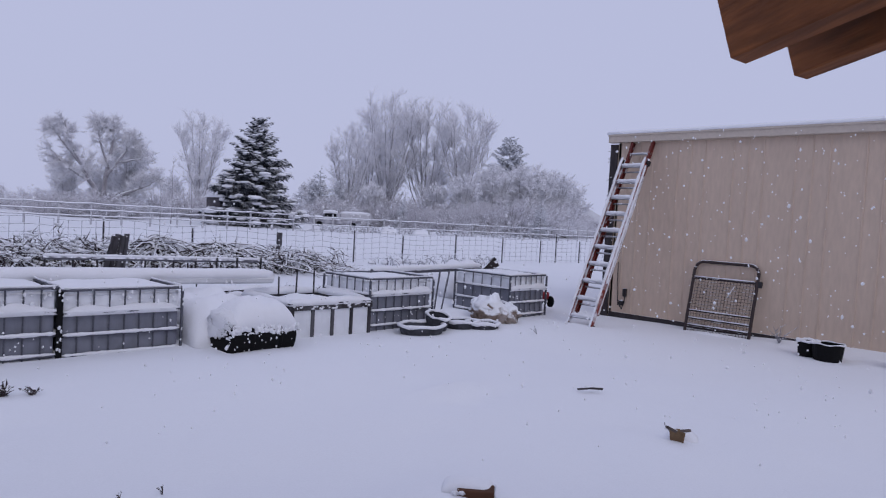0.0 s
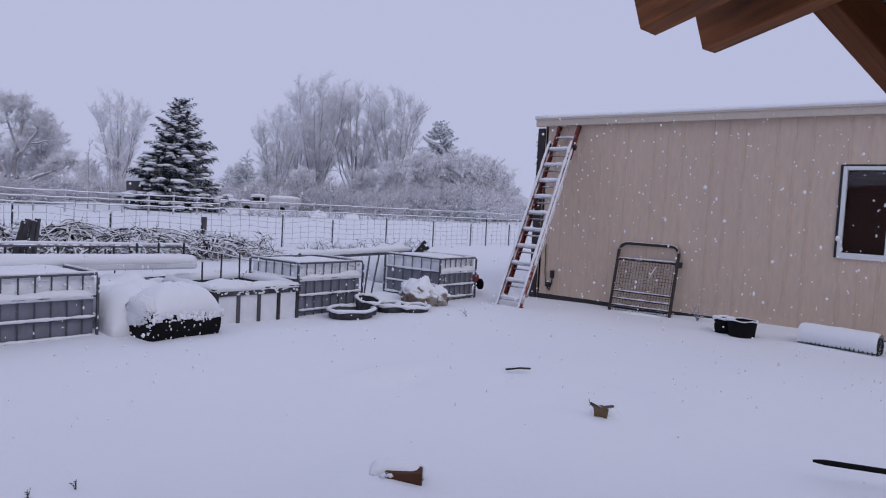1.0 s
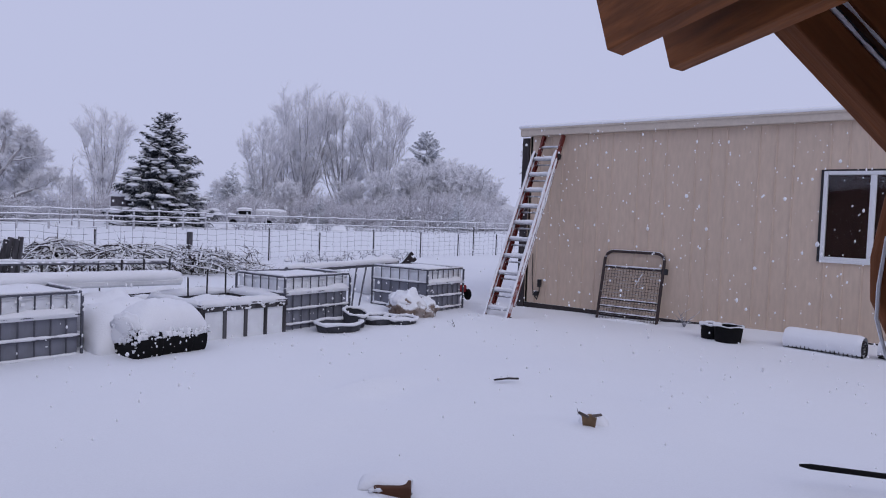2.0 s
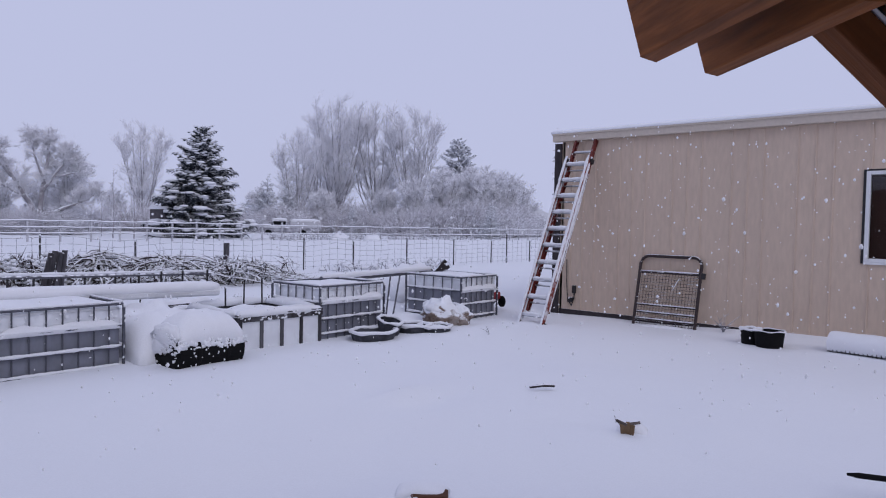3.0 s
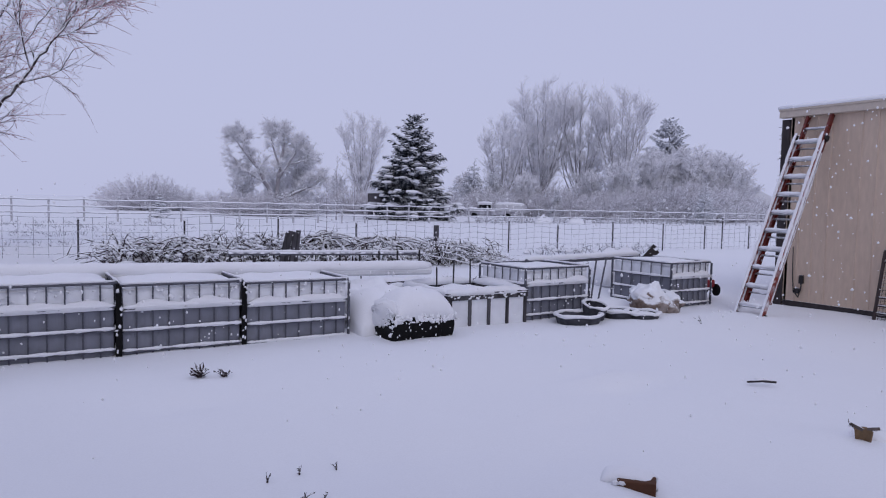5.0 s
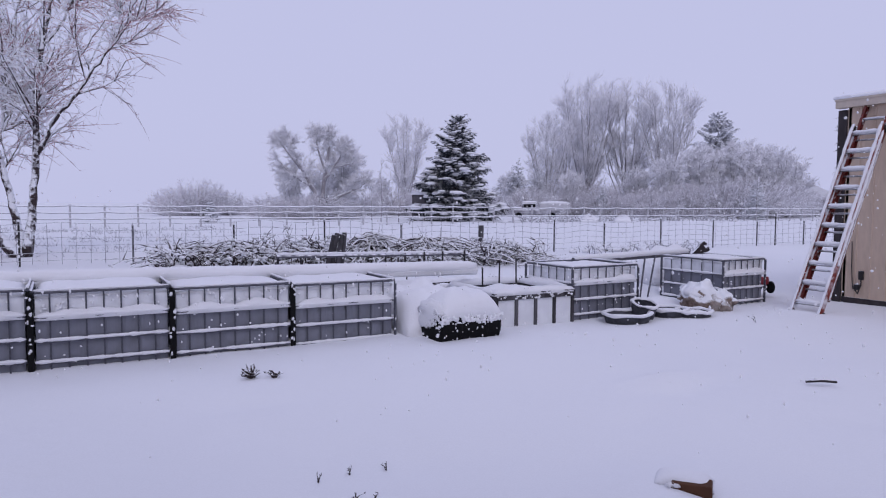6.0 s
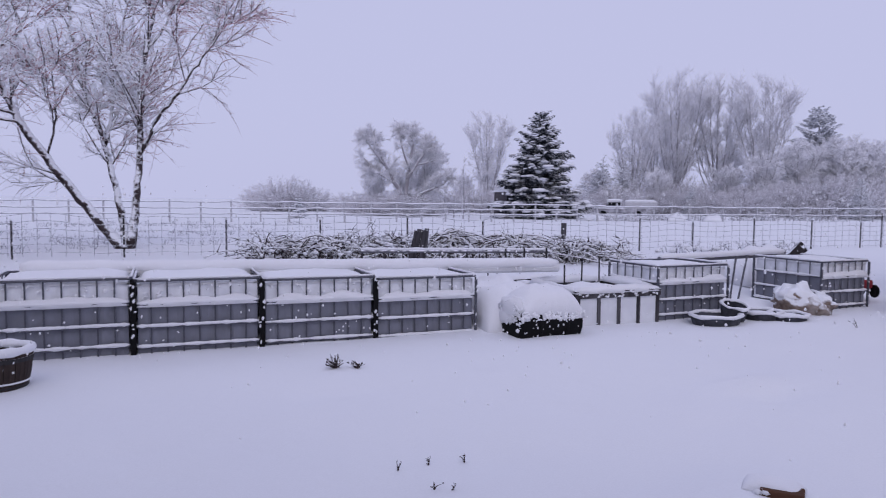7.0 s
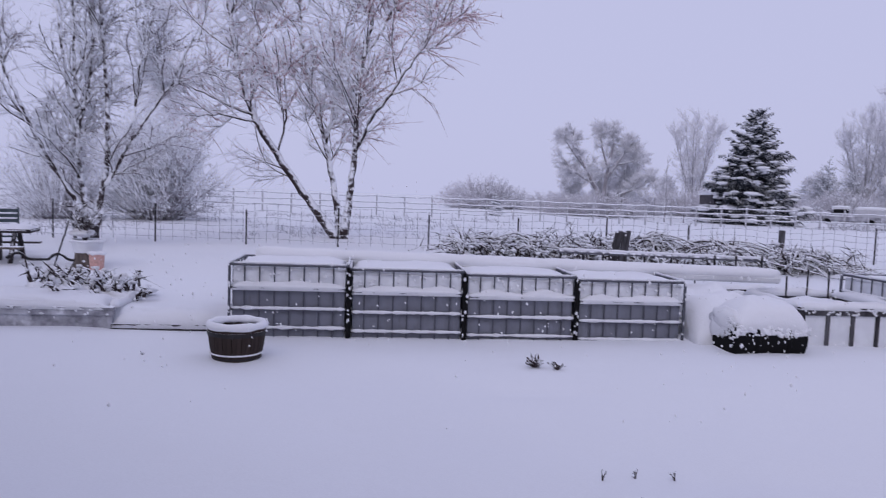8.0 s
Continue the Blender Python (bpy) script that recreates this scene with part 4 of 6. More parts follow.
half_barrel((-1.22, 6.25, -0.05), 0.25, 0.325)
raised_bed(-6.2, -2.72, 7.50, 8.4, 0.20, "low raised bed edged with snow-dusted boards", panel=FROSTBOARD, posts=4, post_mat=FROSTBOARD, low=0.0)
solo("garden_border", Geo().dome(-2.70, -1.36, 7.45, 9.0, 0.04, 0.11, 30, 20, 10, 0.25, 2.0, 0.05), SNOW, "low garden border buried in snow", "border")
solo("border_edging", Geo().box((-2.70, 7.47, -0.06), (-1.40, 7.51, 0.03), None, 0.004), DARKWOOD, "dark edging board under the snow", "edging", smooth=False)


def thicket(name, boxes, n, h, seed, label, r=0.008, mat=BRUSH, snow_clumps=120, droop=0.8):
    """Tangled bent stalks over an area, with lumps of snow caught in them."""
    rng = np.random.default_rng(seed)
    t = thing(name, label, "brush", (boxes[0][0], boxes[0][2], 0))
    o = np.array([boxes[0][0], boxes[0][2], 0.0])
    g, s = Geo(), Geo()
    for bx in boxes:
        for _ in range(n):
            x, y = rng.uniform(bx[0], bx[1]), rng.uniform(bx[2], bx[3])
            c = 0.55 + 0.45 * noise.noise(Vector((x * 1.3, y * 1.3, seed)))
            L, a = h * rng.uniform(0.5, 1.3) * (0.6 + c), rng.uniform(0, 2 * math.pi)
            out = rng.uniform(0.2, 1.1) * droop
            q = np.linspace(0, 1, 6)
            z = L * (q * 1.25 - q ** 2.2 * (0.35 + 0.5 * out))
            pts = np.c_[x + np.cos(a) * out * L * q ** 1.3, y + np.sin(a) * out * L * q ** 1.3, z + land(x, y) - 0.04]
            g.tube(pts - o, r * (1.3 - q), 4, False)
            k = rng.integers(2, 6)
            i = rng.integers(1, 6, k)
            d = rng.normal(0, 0.09, (k, 3)) * (0.6 + L)
            g.spikes(pts[i] - o, d, r * 0.8)
            w = min(1.0, h / 0.5)
            for j in rng.integers(2, 6, 2):
                s.ball(pts[j] - o + np.array([0, 0, r * 1.5]), (w * rng.uniform(0.02, 0.08), w * rng.uniform(0.02, 0.08), w * rng.uniform(0.012, 0.035)), 7, 5, 0.8, x)
        for _ in range(snow_clumps):
            x, y = rng.uniform(bx[0], bx[1]), rng.uniform(bx[2], bx[3])
            c = 0.5 + 0.5 * noise.noise(Vector((x * 1.3, y * 1.3, seed)))
            s.ball(np.array([x, y, land(x, y) + h * 0.35 * c]) - o, (rng.uniform(0.06, 0.2), rng.uniform(0.06, 0.2), rng.uniform(0.03, 0.08)), 8, 5, 0.4, x + y)
    tagged(part("thatch", g, mat, t), kind="stuff")
    tagged(part("caught_snow", s, SNOW, t, "lumps of snow caught in the stalks", True), kind="stuff")
    return t


thicket("dead_plants", [(-3.95, -3.2, 8.3, 9.0), (-3.5, -2.65, 8.0, 8.6)], 40, 0.36, 3, "dead garden plants bent under snow behind the raised bed", 0.019, BRUSH, 14)
thicket("brush_row", [(1.9, 4.3, 15.4, 17.0), (4.6, 5.8, 15.0, 16.6)], 300, 0.72, 5, "tangle of dead brush loaded with snow along the wire fence", 0.018, BRUSH, 45, 1.2)
thicket("brush_row", [(6.3, 10.6, 13.9, 16.0)], 340, 0.58, 6, "tangle of dead stalks loaded with snow along the wire fence", 0.017, BRUSH, 70, 1.4)


def branch_heap(at, rx, ry, h, n, seed, label):
    """Cut branches thrown on a heap, sloping down all round, each with a ridge of snow."""
    rng = np.random.default_rng(seed)
    t = thing("branch_heap", label, "branches", at)
    g, s = Geo(), Geo()
    for k in range(n):
        a = rng.uniform(0, 2 * math.pi)
        e = rng.uniform(0.0, 0.75)
        c = np.array([rx * e * math.cos(a), ry * e * math.sin(a), h * (1 - e * e) * rng.uniform(0.55, 1.05)])
        out = np.array([math.cos(a) * rx, math.sin(a) * ry, 0.0])
        out = out / np.linalg.norm(out) + np.append(rng.normal(0, 0.45, 2), 0)
        L = rng.uniform(0.5, 1.1)
        q = np.linspace(-0.35, 1, 7)[:, None]
        bow = np.array([-out[1], out[0], 0]) * rng.normal(0, 0.35) + np.array([0, 0, rng.uniform(0.0, 0.25)])
        pts = c + out * L * q + bow * L * (q - q * q) + np.array([0, 0, 1.0]) * (-(0.5 + 0.5 * e) * h * np.abs(q) ** 1.6 + 0.05 * np.sin(q * 6 + k))
        pts[:, 2] = np.maximum(pts[:, 2], 0.02)
        r = rng.uniform(0.009, 0.024)
        rad = r * np.linspace(1.1, 0.5, 7)
        g.tube(pts, rad, 5)
        s.tube(pts + np.array([0, 0, r * 0.9]), rad * rng.uniform(0.9, 1.5), 5, True, 0.75)
        d = rng.normal(0, 0.16, (4, 3)) + out * 0.12
        g.spikes(pts[rng.integers(2, 7, 4)], d, r * 0.5)
    tagged(part("tangle", g, BRUSH, t), kind="stuff")
    tagged(part("branch_snow", s, SNOW, t, "ridges of snow on the branches", True), kind="stuff")
    return t


branch_heap((7.75, 14.9, 0.05), 1.15, 0.8, 0.62, 190, 3, "heap of cut branches loaded with snow, dark gaps between them")
branch_heap((9.3, 14.6, 0.05), 0.9, 0.6, 0.45, 120, 4, "low heap of cut branches loaded with snow")
branch_heap((6.5, 15.6, 0.05), 0.5, 0.5, 0.70, 80, 5, "steep heap of snowy branches beside old boards")
branch_heap((3.5, 16.2, 0.05), 0.85, 0.6, 0.52, 110, 6, "long heap of snowy brush along the wire fence")
thicket("brush_row", [(5.0, 8.5, 9.6, 11.0)], 60, 0.17, 8, "low dead stalks poking through deep snow", 0.009, BRUSH, 60, 1.2)
thicket("brush_row", [(9.5, 12.0, 12.0, 13.6)], 60, 0.2, 9, "low dead stalks poking through deep snow", 0.012, BRUSH, 60, 1.2)
thicket("grass_tufts", [(14.0, 19.0, 16.0, 17.6)], 60, 0.35, 10, "dead grass tufts frosted white along the wire fence", 0.012, WIRE, 20)

thicket("brush_row", [(34.0, 46.0, 49.0, 51.0), (46.0, 62.0, 48.6, 50.5)], 130, 0.75, 12, "snow-laden brush and scrap along the rail fence", 0.03, FARBARK, 60, 1.4)

# old posts and a rail in the brush
op = thing("old_boards", "bundle of dark weathered boards standing in the brush", "boards", (5.06, 14.0, 0))
for k in range(4):
    part("board", Geo().box((-0.042, -0.03, -0.2), (0.042, 0.03, 0.86 + 0.03 * (k % 2)), pose(-0.20 + 0.12 * k, 0.05 * (k % 2), 0, 3, 12 - 2.5 * k, 8 * k), 0.006), GREYWOOD, op)
solo("long_rail", Geo().tube([(3.6, 13.2, 0.48), (7.9, 13.3, 0.40)], 0.035, 8), FROSTED_STEEL, "long steel rail lying in the brush under snow", "rail", smooth=False)
sn = Geo()
snow_line(sn, (3.6, 13.2, 0.53), (7.9, 13.3, 0.45), 0.05, 0.1, 4.0)
solo("rail_snow_cover", sn, SNOW, "line of snow lying along a steel rail", "snow")
for x in (3.65, 4.1, 4.5, 4.95, 5.35, 5.9, 6.35, 6.8, 7.25, 7.8):
    solo("rail_post", Geo().tube([(0, 0, -0.1), (0, 0, 0.48)], 0.02, 6), DARKSTEEL, "short dark steel post under a rail", "post", (x, 13.25, 0), group="rail posts", smooth=False)
# low wire border behind the row of totes
low = thing("low_wire_border", "low dark wire border fence buried in snow", "border fence", (0, 11.2, 0))
for k in range(9):
    x = -0.6 + 0.75 * k
    part("stake", Geo().tube([(x, 0, -0.1), (x, 0, 0.36 + 0.04 * math.sin(k * 2.0))], 0.012, 5), DARKSTEEL, low)
    if k % 3 != 2:
        part("wire", Geo().tube([(x, 0, 0.35), (x + 0.75, 0, 0.35 + 0.02 * math.sin(k))], 0.011, 5), DARKSTEEL, low)
# timber scraps in the snow behind the barrel
for k, (x, y, L, rz) in enumerate(((5.3, 9.1, 1.1, 5), (6.2, 9.6, 0.9, -12), (5.6, 10.2, 1.3, 10), (7.2, 9.3, 0.8, 25))):
    solo("scrap_board", Geo().box((-L / 2, -0.05, -0.02), (L / 2, 0.05, 0.03), None, 0.006), DARKWOOD, "dark scrap board lying in deep snow", "board", (x, y, land(x, y) + 0.10), rz, group="scrap boards", smooth=False)
    solo("board_snow", Geo().dome(-L / 2 + 0.05, L / 2 - 0.08, -0.05, 0.06, 0.0, 0.06, 14, 4, 6, 0.5, k), SNOW, "snow lying on a scrap board", "snow", (x, y, land(x, y) + 0.13), rz)


def flower_pots():
    tub("salmon_bucket", 0.125, 0.28, (-4.68, 12.55, -0.02), "salmon-pink plastic bucket standing in the snow", "bucket", SALMON, 0.9, 0.04)
    t = tub("white_pot", 0.26, 0.20, (-4.98, 12.95, 0.24), "white glazed pot with a snow-laden dead plant, on a stand", "pot", WHITEPANEL, 0.9, 0.04)
    part("stand", Geo().lathe([(0.02, -0.34), (0.24, -0.34), (0.2, 0.0), (0.02, 0.0)], 16), OLDWOOD, t)
    sprig("potted_plant", (-5.02, 12.95, 0.42), 0.75, 46, 0.7, "dead potted plant covered with snow", "plant", 31, BARK, 0.016)
    solo("plant_snow", Geo().ball((-0.05, 0, -0.08), (0.22, 0.2, 0.07), 12, 7, 0.6, 2).ball((-0.15, 0.1, 0.2), (0.11, 0.1, 0.05), 10, 6, 0.6, 3).ball((0.14, 0, 0.12), (0.09, 0.08, 0.05), 10, 6, 0.6, 4).ball((0.02, 0.05, 0.3), (0.08, 0.08, 0.05), 10, 6, 0.6, 5), SNOW, "clumps of snow caught in a dead plant", "snow", (-5.02, 12.95, 0.66))
    solo("stump", Geo().lathe([(0.02, -0.1), (0.10, -0.1), (0.075, 0.5), (0.09, 0.62), (0.0, 0.62)], 14), DARKWOOD, "dark tree stump behind the pots", "stump", (-5.1, 13.6, 0.05), smooth=False)


flower_pots()


def garden_table():
    t = thing("picnic_table", "weathered picnic table with a snowy top", "table", (-7.1, 13.6, -0.13), 12)
    part("tabletop", Geo().box((-0.9, -0.4, 0.64), (0.9, 0.4, 0.71), None, 0.008), DARKWOOD, t)
    part("pedestal", Geo().box((-0.32, -0.2, -0.1), (0.32, 0.2, 0.64), None, 0.03), DARKWOOD, t)
    part("table_snow", Geo().dome(-0.92, 0.92, -0.42, 0.42, 0.71, 0.06, 20, 10, 8, 0.3, 2), SNOW, t, "", True)
    for s in (-1, 1):
        part("bench", Geo().box((-0.85, s * 0.68 - 0.12, 0.38), (0.85, s * 0.68 + 0.12, 0.42), None, 0.006), OLDWOOD, t)
        for x in (-0.6, 0.6):
            part("leg", Geo().tube([(x, s * 0.6, -0.1), (x, s * 0.15, 0.66)], 0.04, 6), DARKWOOD, t)
    c = thing("garden_chair", "dark teal plastic chair with snow on its back", "chair", (-7.3, 15.0, -0.08), 200)
    part("seat", Geo().box((-0.24, -0.24, 0.40), (0.24, 0.24, 0.44), None, 0.01), TEAL, c)
    for k in range(5):
        part("back_slat", Geo().box((-0.23, 0.22, 0.5 + 0.1 * k), (0.23, 0.25, 0.57 + 0.1 * k), None, 0.005), TEAL, c)
    for x in (-0.22, 0.22):
        part("leg", Geo().tube([(x, -0.2, -0.1), (x, -0.2, 0.42)], 0.02, 6), TEAL, c)
        part("leg", Geo().tube([(x, 0.23, -0.1), (x, 0.24, 1.0)], 0.02, 6), TEAL, c)
    solo("hose", Geo().tube([(-0.6 + 0.07 * k, 0.05 * math.sin(k * 0.7), 0.06 + 0.10 * max(0, math.sin(k * 0.62)) ** 0.7) for k in range(19)], 0.026, 8), DARKSTEEL, "dark bent metal arm lying beside the table", "metal arm", (-5.9, 13.3, 0))
    tri = thing("tripod_stand", "thin dark metal stand leaning by the plant pots", "stand", (-5.35, 13.2, 0))
    for a in (90, 210, 330):
        part("leg", Geo().tube([(0.28 * math.cos(radians(a)), 0.28 * math.sin(radians(a)), -0.05), (0, 0, 0.9)], 0.014, 6), DARKSTEEL, tri)


garden_table()

# ---- fences ----


def wire_fence():
    f = thing("wire_fence", "sagging wire stock fence on steel posts, frosted with snow", "fence", (0, 0, 0))
    def line(x):
        return 19.4 - 0.075 * (x + 5)
    xs = [-16, -13.4, -10.9, -8.37, -5.7, -3.3, -0.85, 1.58, 4.0, 6.42, 8.68, 11.22, 13.93, 15.9, 18.3, 20.72, 22.9, 23.86, 25.4, 28, 30.5, 33]
    for k, x in enumerate(xs):
        y = line(x)
        h = 0.97 + 0.08 * math.sin(k * 2.3)
        if abs(x - 11.22) < 0.1:
            part("wood_post", Geo().tube([(x, y - 0.1, -0.2), (x + 0.01, y - 0.1, 0.86)], 0.08, 8), GREYWOOD, f, "short weathered wooden post")
            continue
        if abs(x - 23.86) < 0.1:
            h = 1.22
        g = Geo().box((x - 0.022, y - 0.004, -0.2), (x + 0.022, y + 0.004, h)).box((x - 0.004, y, -0.2), (x + 0.004, y + 0.035, h))
        part("post", g, DARKSTEEL, f)
        part("post_snow", Geo().ball((x, y + 0.01, h + 0.01), (0.035, 0.035, 0.03), 6, 4), SNOW, f, "", True)
    g = Geo()
    span = np.arange(-16.5, 33.01, 0.28)
    def dip(x):
        return 0.10 * noise.noise(Vector((x * 0.55, 3.0, 1.0))) - (0.08 * abs(math.sin(x * 1.25)) if x > 12 else 0.03 * abs(math.sin(x * 1.3)))
    heights = (0.12, 0.30, 0.48, 0.66, 0.84, 1.02)
    for i, h in enumerate(heights):
        pts = [(x, line(x) - 0.02, h + dip(x) * (0.3 + h) + 0.02 * noise.noise(Vector((x * 2, i * 3.0, 0)))) for x in span]
        g.tube(pts, [0.0062 + 0.004 * max(0, noise.noise(Vector((x * 3, i * 5.0, 2.0)))) for x in span], 4, False)
    for x in np.arange(-16.4, 33, 0.31):
        w = 0.03 * noise.noise(Vector((x * 3, 0, 9)))
        g.tube([(x, line(x) - 0.02, 0.02), (x + w, line(x) - 0.02, 0.5 + 0.5 * dip(x)), (x + w * 0.5, line(x) - 0.02, 1.02 + dip(x) * 1.3)], 0.0050, 4, False)
    part("wire_mesh", g, WIRE, f, "frosted square wire mesh")


wire_fence()


def rail_fence():
    f = thing("rail_fence", "long pale board rail fence with snow on its rails", "fence", (0, 0, 0))
    def line(x):
        return 48 + 0.5 * noise.noise(Vector((x * 0.08, 0, 3)))
    xs = list(np.arange(-45, 92, 1.9))
    for k, x in enumerate(xs):
        part("post", Geo().box((x - 0.055, line(x) - 0.05, -0.3), (x + 0.055, line(x) + 0.05, 1.40 + 0.07 * math.sin(k * 1.7)), None, 0.01), FENCEWHITE, f)
        if k:
            p = xs[k - 1]
            for h in ((0.50, 0.88, 1.28) if x < 32 else (0.55, 1.2)):
                w = 0.03 * math.sin(k * 3.1 + h * 9)
                part("rail", Geo().tube([(p, line(p) - 0.09, h + w), ((p + x) / 2, (line(p) + line(x)) / 2 - 0.09, h - 0.03), (x, line(x) - 0.09, h - w)], 0.05, 4), FENCEWHITE, f)


rail_fence()

def field_grass():
    rng = np.random.default_rng(77)
    g = Geo()
    n = 2600
    x, y = rng.uniform(-30, 9, n), rng.uniform(20.5, 47, n)
    keep = np.array([noise.noise(Vector((a * 0.25, b * 0.6, 2.0))) > -0.05 + 0.012 * (a + 10) for a, b in zip(x, y)])
    x, y = x[keep], y[keep]
    z = np.array([land(a, b) for a, b in zip(x, y)])
    for _ in range(4):
        d = np.c_[rng.normal(0, 0.13, len(x)), rng.normal(0, 0.13, len(x)), rng.uniform(0.08, 0.26, len(x))]
        g.spikes(np.c_[x + rng.normal(0, 0.15, len(x)), y, z - 0.02], d, 0.011)
    solo("field_grass", g, WIRE, "thin dead grass poking through the snowy field", "grass", kind="stuff", smooth=False)


field_grass()

# ---- trees ----


def bare_tree(name, at, stems, height, seed, label, bark, twig, limb_len=0.42, twig_len=0.35, twig_r=0.006, per=5, density=1.0, up=0.35, levels=2, droop=0.0, spread=1.0, rz=0.0, gens=2, side=0.7, start=0.12, frost_from=1, whips=0, whip_len=1.0):
    """stems: lists of (x, y, z, radius) control points; limbs and fine twigs grow out of them."""
    rng = np.random.default_rng(seed)
    t = thing(name, label, "tree", at, rz)
    trunk, crown = Geo(), Geo()
    branches = []

    def smooth_line(c, n):
        c = np.asarray(c, float)
        q = np.linspace(0, len(c) - 1, n)
        i = np.minimum(q.astype(int), len(c) - 2)
        w = (q - i)[:, None]
        return c[i] * (1 - w) + c[i + 1] * w
    for c in stems:
        n = max(6, len(c) * 4)
        line = smooth_line(c, n)
        jit = np.array([[noise.noise(Vector((k * 0.6, seed, m * 7.0))) for m in range(3)] for k in range(n)])
        line[1:, :3] += jit[1:] * height * 0.012
        trunk.tube(line[:, :3], line[:, 3], 8)
        branches.append((line[:, :3], line[:, 3], 0))
    ends_p, ends_d = [], []
    k = 0
    while k < len(branches):
        line, rad, lev = branches[k]
        k += 1
        L = np.linalg.norm(np.diff(line, axis=0), axis=1).sum()
        if lev < levels:
            count = int(max(3, (7 if lev == 0 else 5) * density * (L / (height * 0.4)) ** 0.6))
            for _ in range(count):
                u = rng.uniform(start if lev == 0 else 0.2, 1.0)
                i = int(u * (len(line) - 1))
                i = min(max(i, 1), len(line) - 1)
                tan = line[i] - line[i - 1]
                tan /= np.linalg.norm(tan) + 1e-9
                a = rng.normal(0, 1, 3) * spread
                a -= tan * a.dot(tan)
                a /= np.linalg.norm(a) + 1e-9
                d = tan * rng.uniform(0.5, 0.95) + a * rng.uniform(0.6, 1.25) * side + np.array([0, 0, up])
                d /= np.linalg.norm(d)
                bl = height * limb_len * rng.uniform(0.45, 1.0) * (0.55 ** lev) * (1.15 - 0.6 * u)
                m = 6
                q = np.linspace(0, 1, m)
                bend = rng.normal(0, 0.16, 3) + np.array([0, 0, up * 0.4 - droop])
                pts = line[i] + d * bl * q[:, None] + bend * bl * (q ** 2)[:, None] + rng.normal(0, 0.014 * bl, (m, 3)) * (q[:, None] > 0)
                r0 = min(rad[i] * 0.62, 0.008 * height * 0.5)
                rr = r0 * (1 - 0.85 * q)
                (crown if lev >= frost_from else trunk).tube(pts, np.maximum(rr, twig_r), 5, False)
                branches.append((pts, np.maximum(rr, twig_r), lev + 1))
        if lev >= 1:
            ends_p.append(line)
            d = np.gradient(line, axis=0)
            ends_d.append(d / (np.linalg.norm(d, axis=1)[:, None] + 1e-9))
    P, D = np.concatenate(ends_p), np.concatenate(ends_d)
    # long curved whips, rising out of the limbs and arching over
    for i in np.repeat(np.arange(len(P)), whips):
        d = D[i] * 0.7 + rng.normal(0, 0.55, 3) + np.array([0, 0, up * 0.7])
        d /= np.linalg.norm(d)
        L = whip_len * rng.uniform(0.45, 1.15)
        q = np.linspace(0, 1, 5)[:, None]
        bow = np.array([d[0] * 0.6, d[1] * 0.6, -0.8]) * rng.uniform(-0.1, 0.7) + rng.normal(0, 0.2, 3)
        pts = P[i] + (d * q + bow * q ** 2) * L
        crown.tube(pts, twig_r * np.array([1.0, 0.95, 0.8, 0.65, 0.35]), 3, False)
        k = rng.integers(1, 5, 4)
        crown.spikes(pts[k], (d * 0.7 + rng.normal(0, 0.5, (4, 3))) * L * 0.26, twig_r * 0.7)
    for gen in range(gens):
        rep = per if gen == 0 else 2
        i = np.repeat(np.arange(len(P)), rep)
        u = rng.uniform(0, 1, len(i))[:, None]
        j = np.minimum(i + 1, len(P) - 1)
        base = P[i] + (P[j] - P[i]) * u * (np.linalg.norm(P[j] - P[i], axis=1)[:, None] < height * 0.12)
        d = D[i] * 0.8 + rng.normal(0, 0.42, (len(i), 3)) * spread + np.array([0, 0, up * 0.5 - droop])
        d /= np.linalg.norm(d, axis=1)[:, None]
        ln = height * twig_len * 0.22 * rng.uniform(0.4, 1.0, len(i))[:, None] * (1.0 if gen == 0 else 0.6)
        crown.spikes(base, d * ln, twig_r * (1.0 if gen == 0 else 0.75))
        P, D = base + d * ln * rng.uniform(0.3, 0.9, len(i))[:, None], d
    part("trunk", trunk, bark, t, "dark bark with snow on its upper side", True)
    part("crown", crown, twig, t, "fine twigs white with frost")
    return t


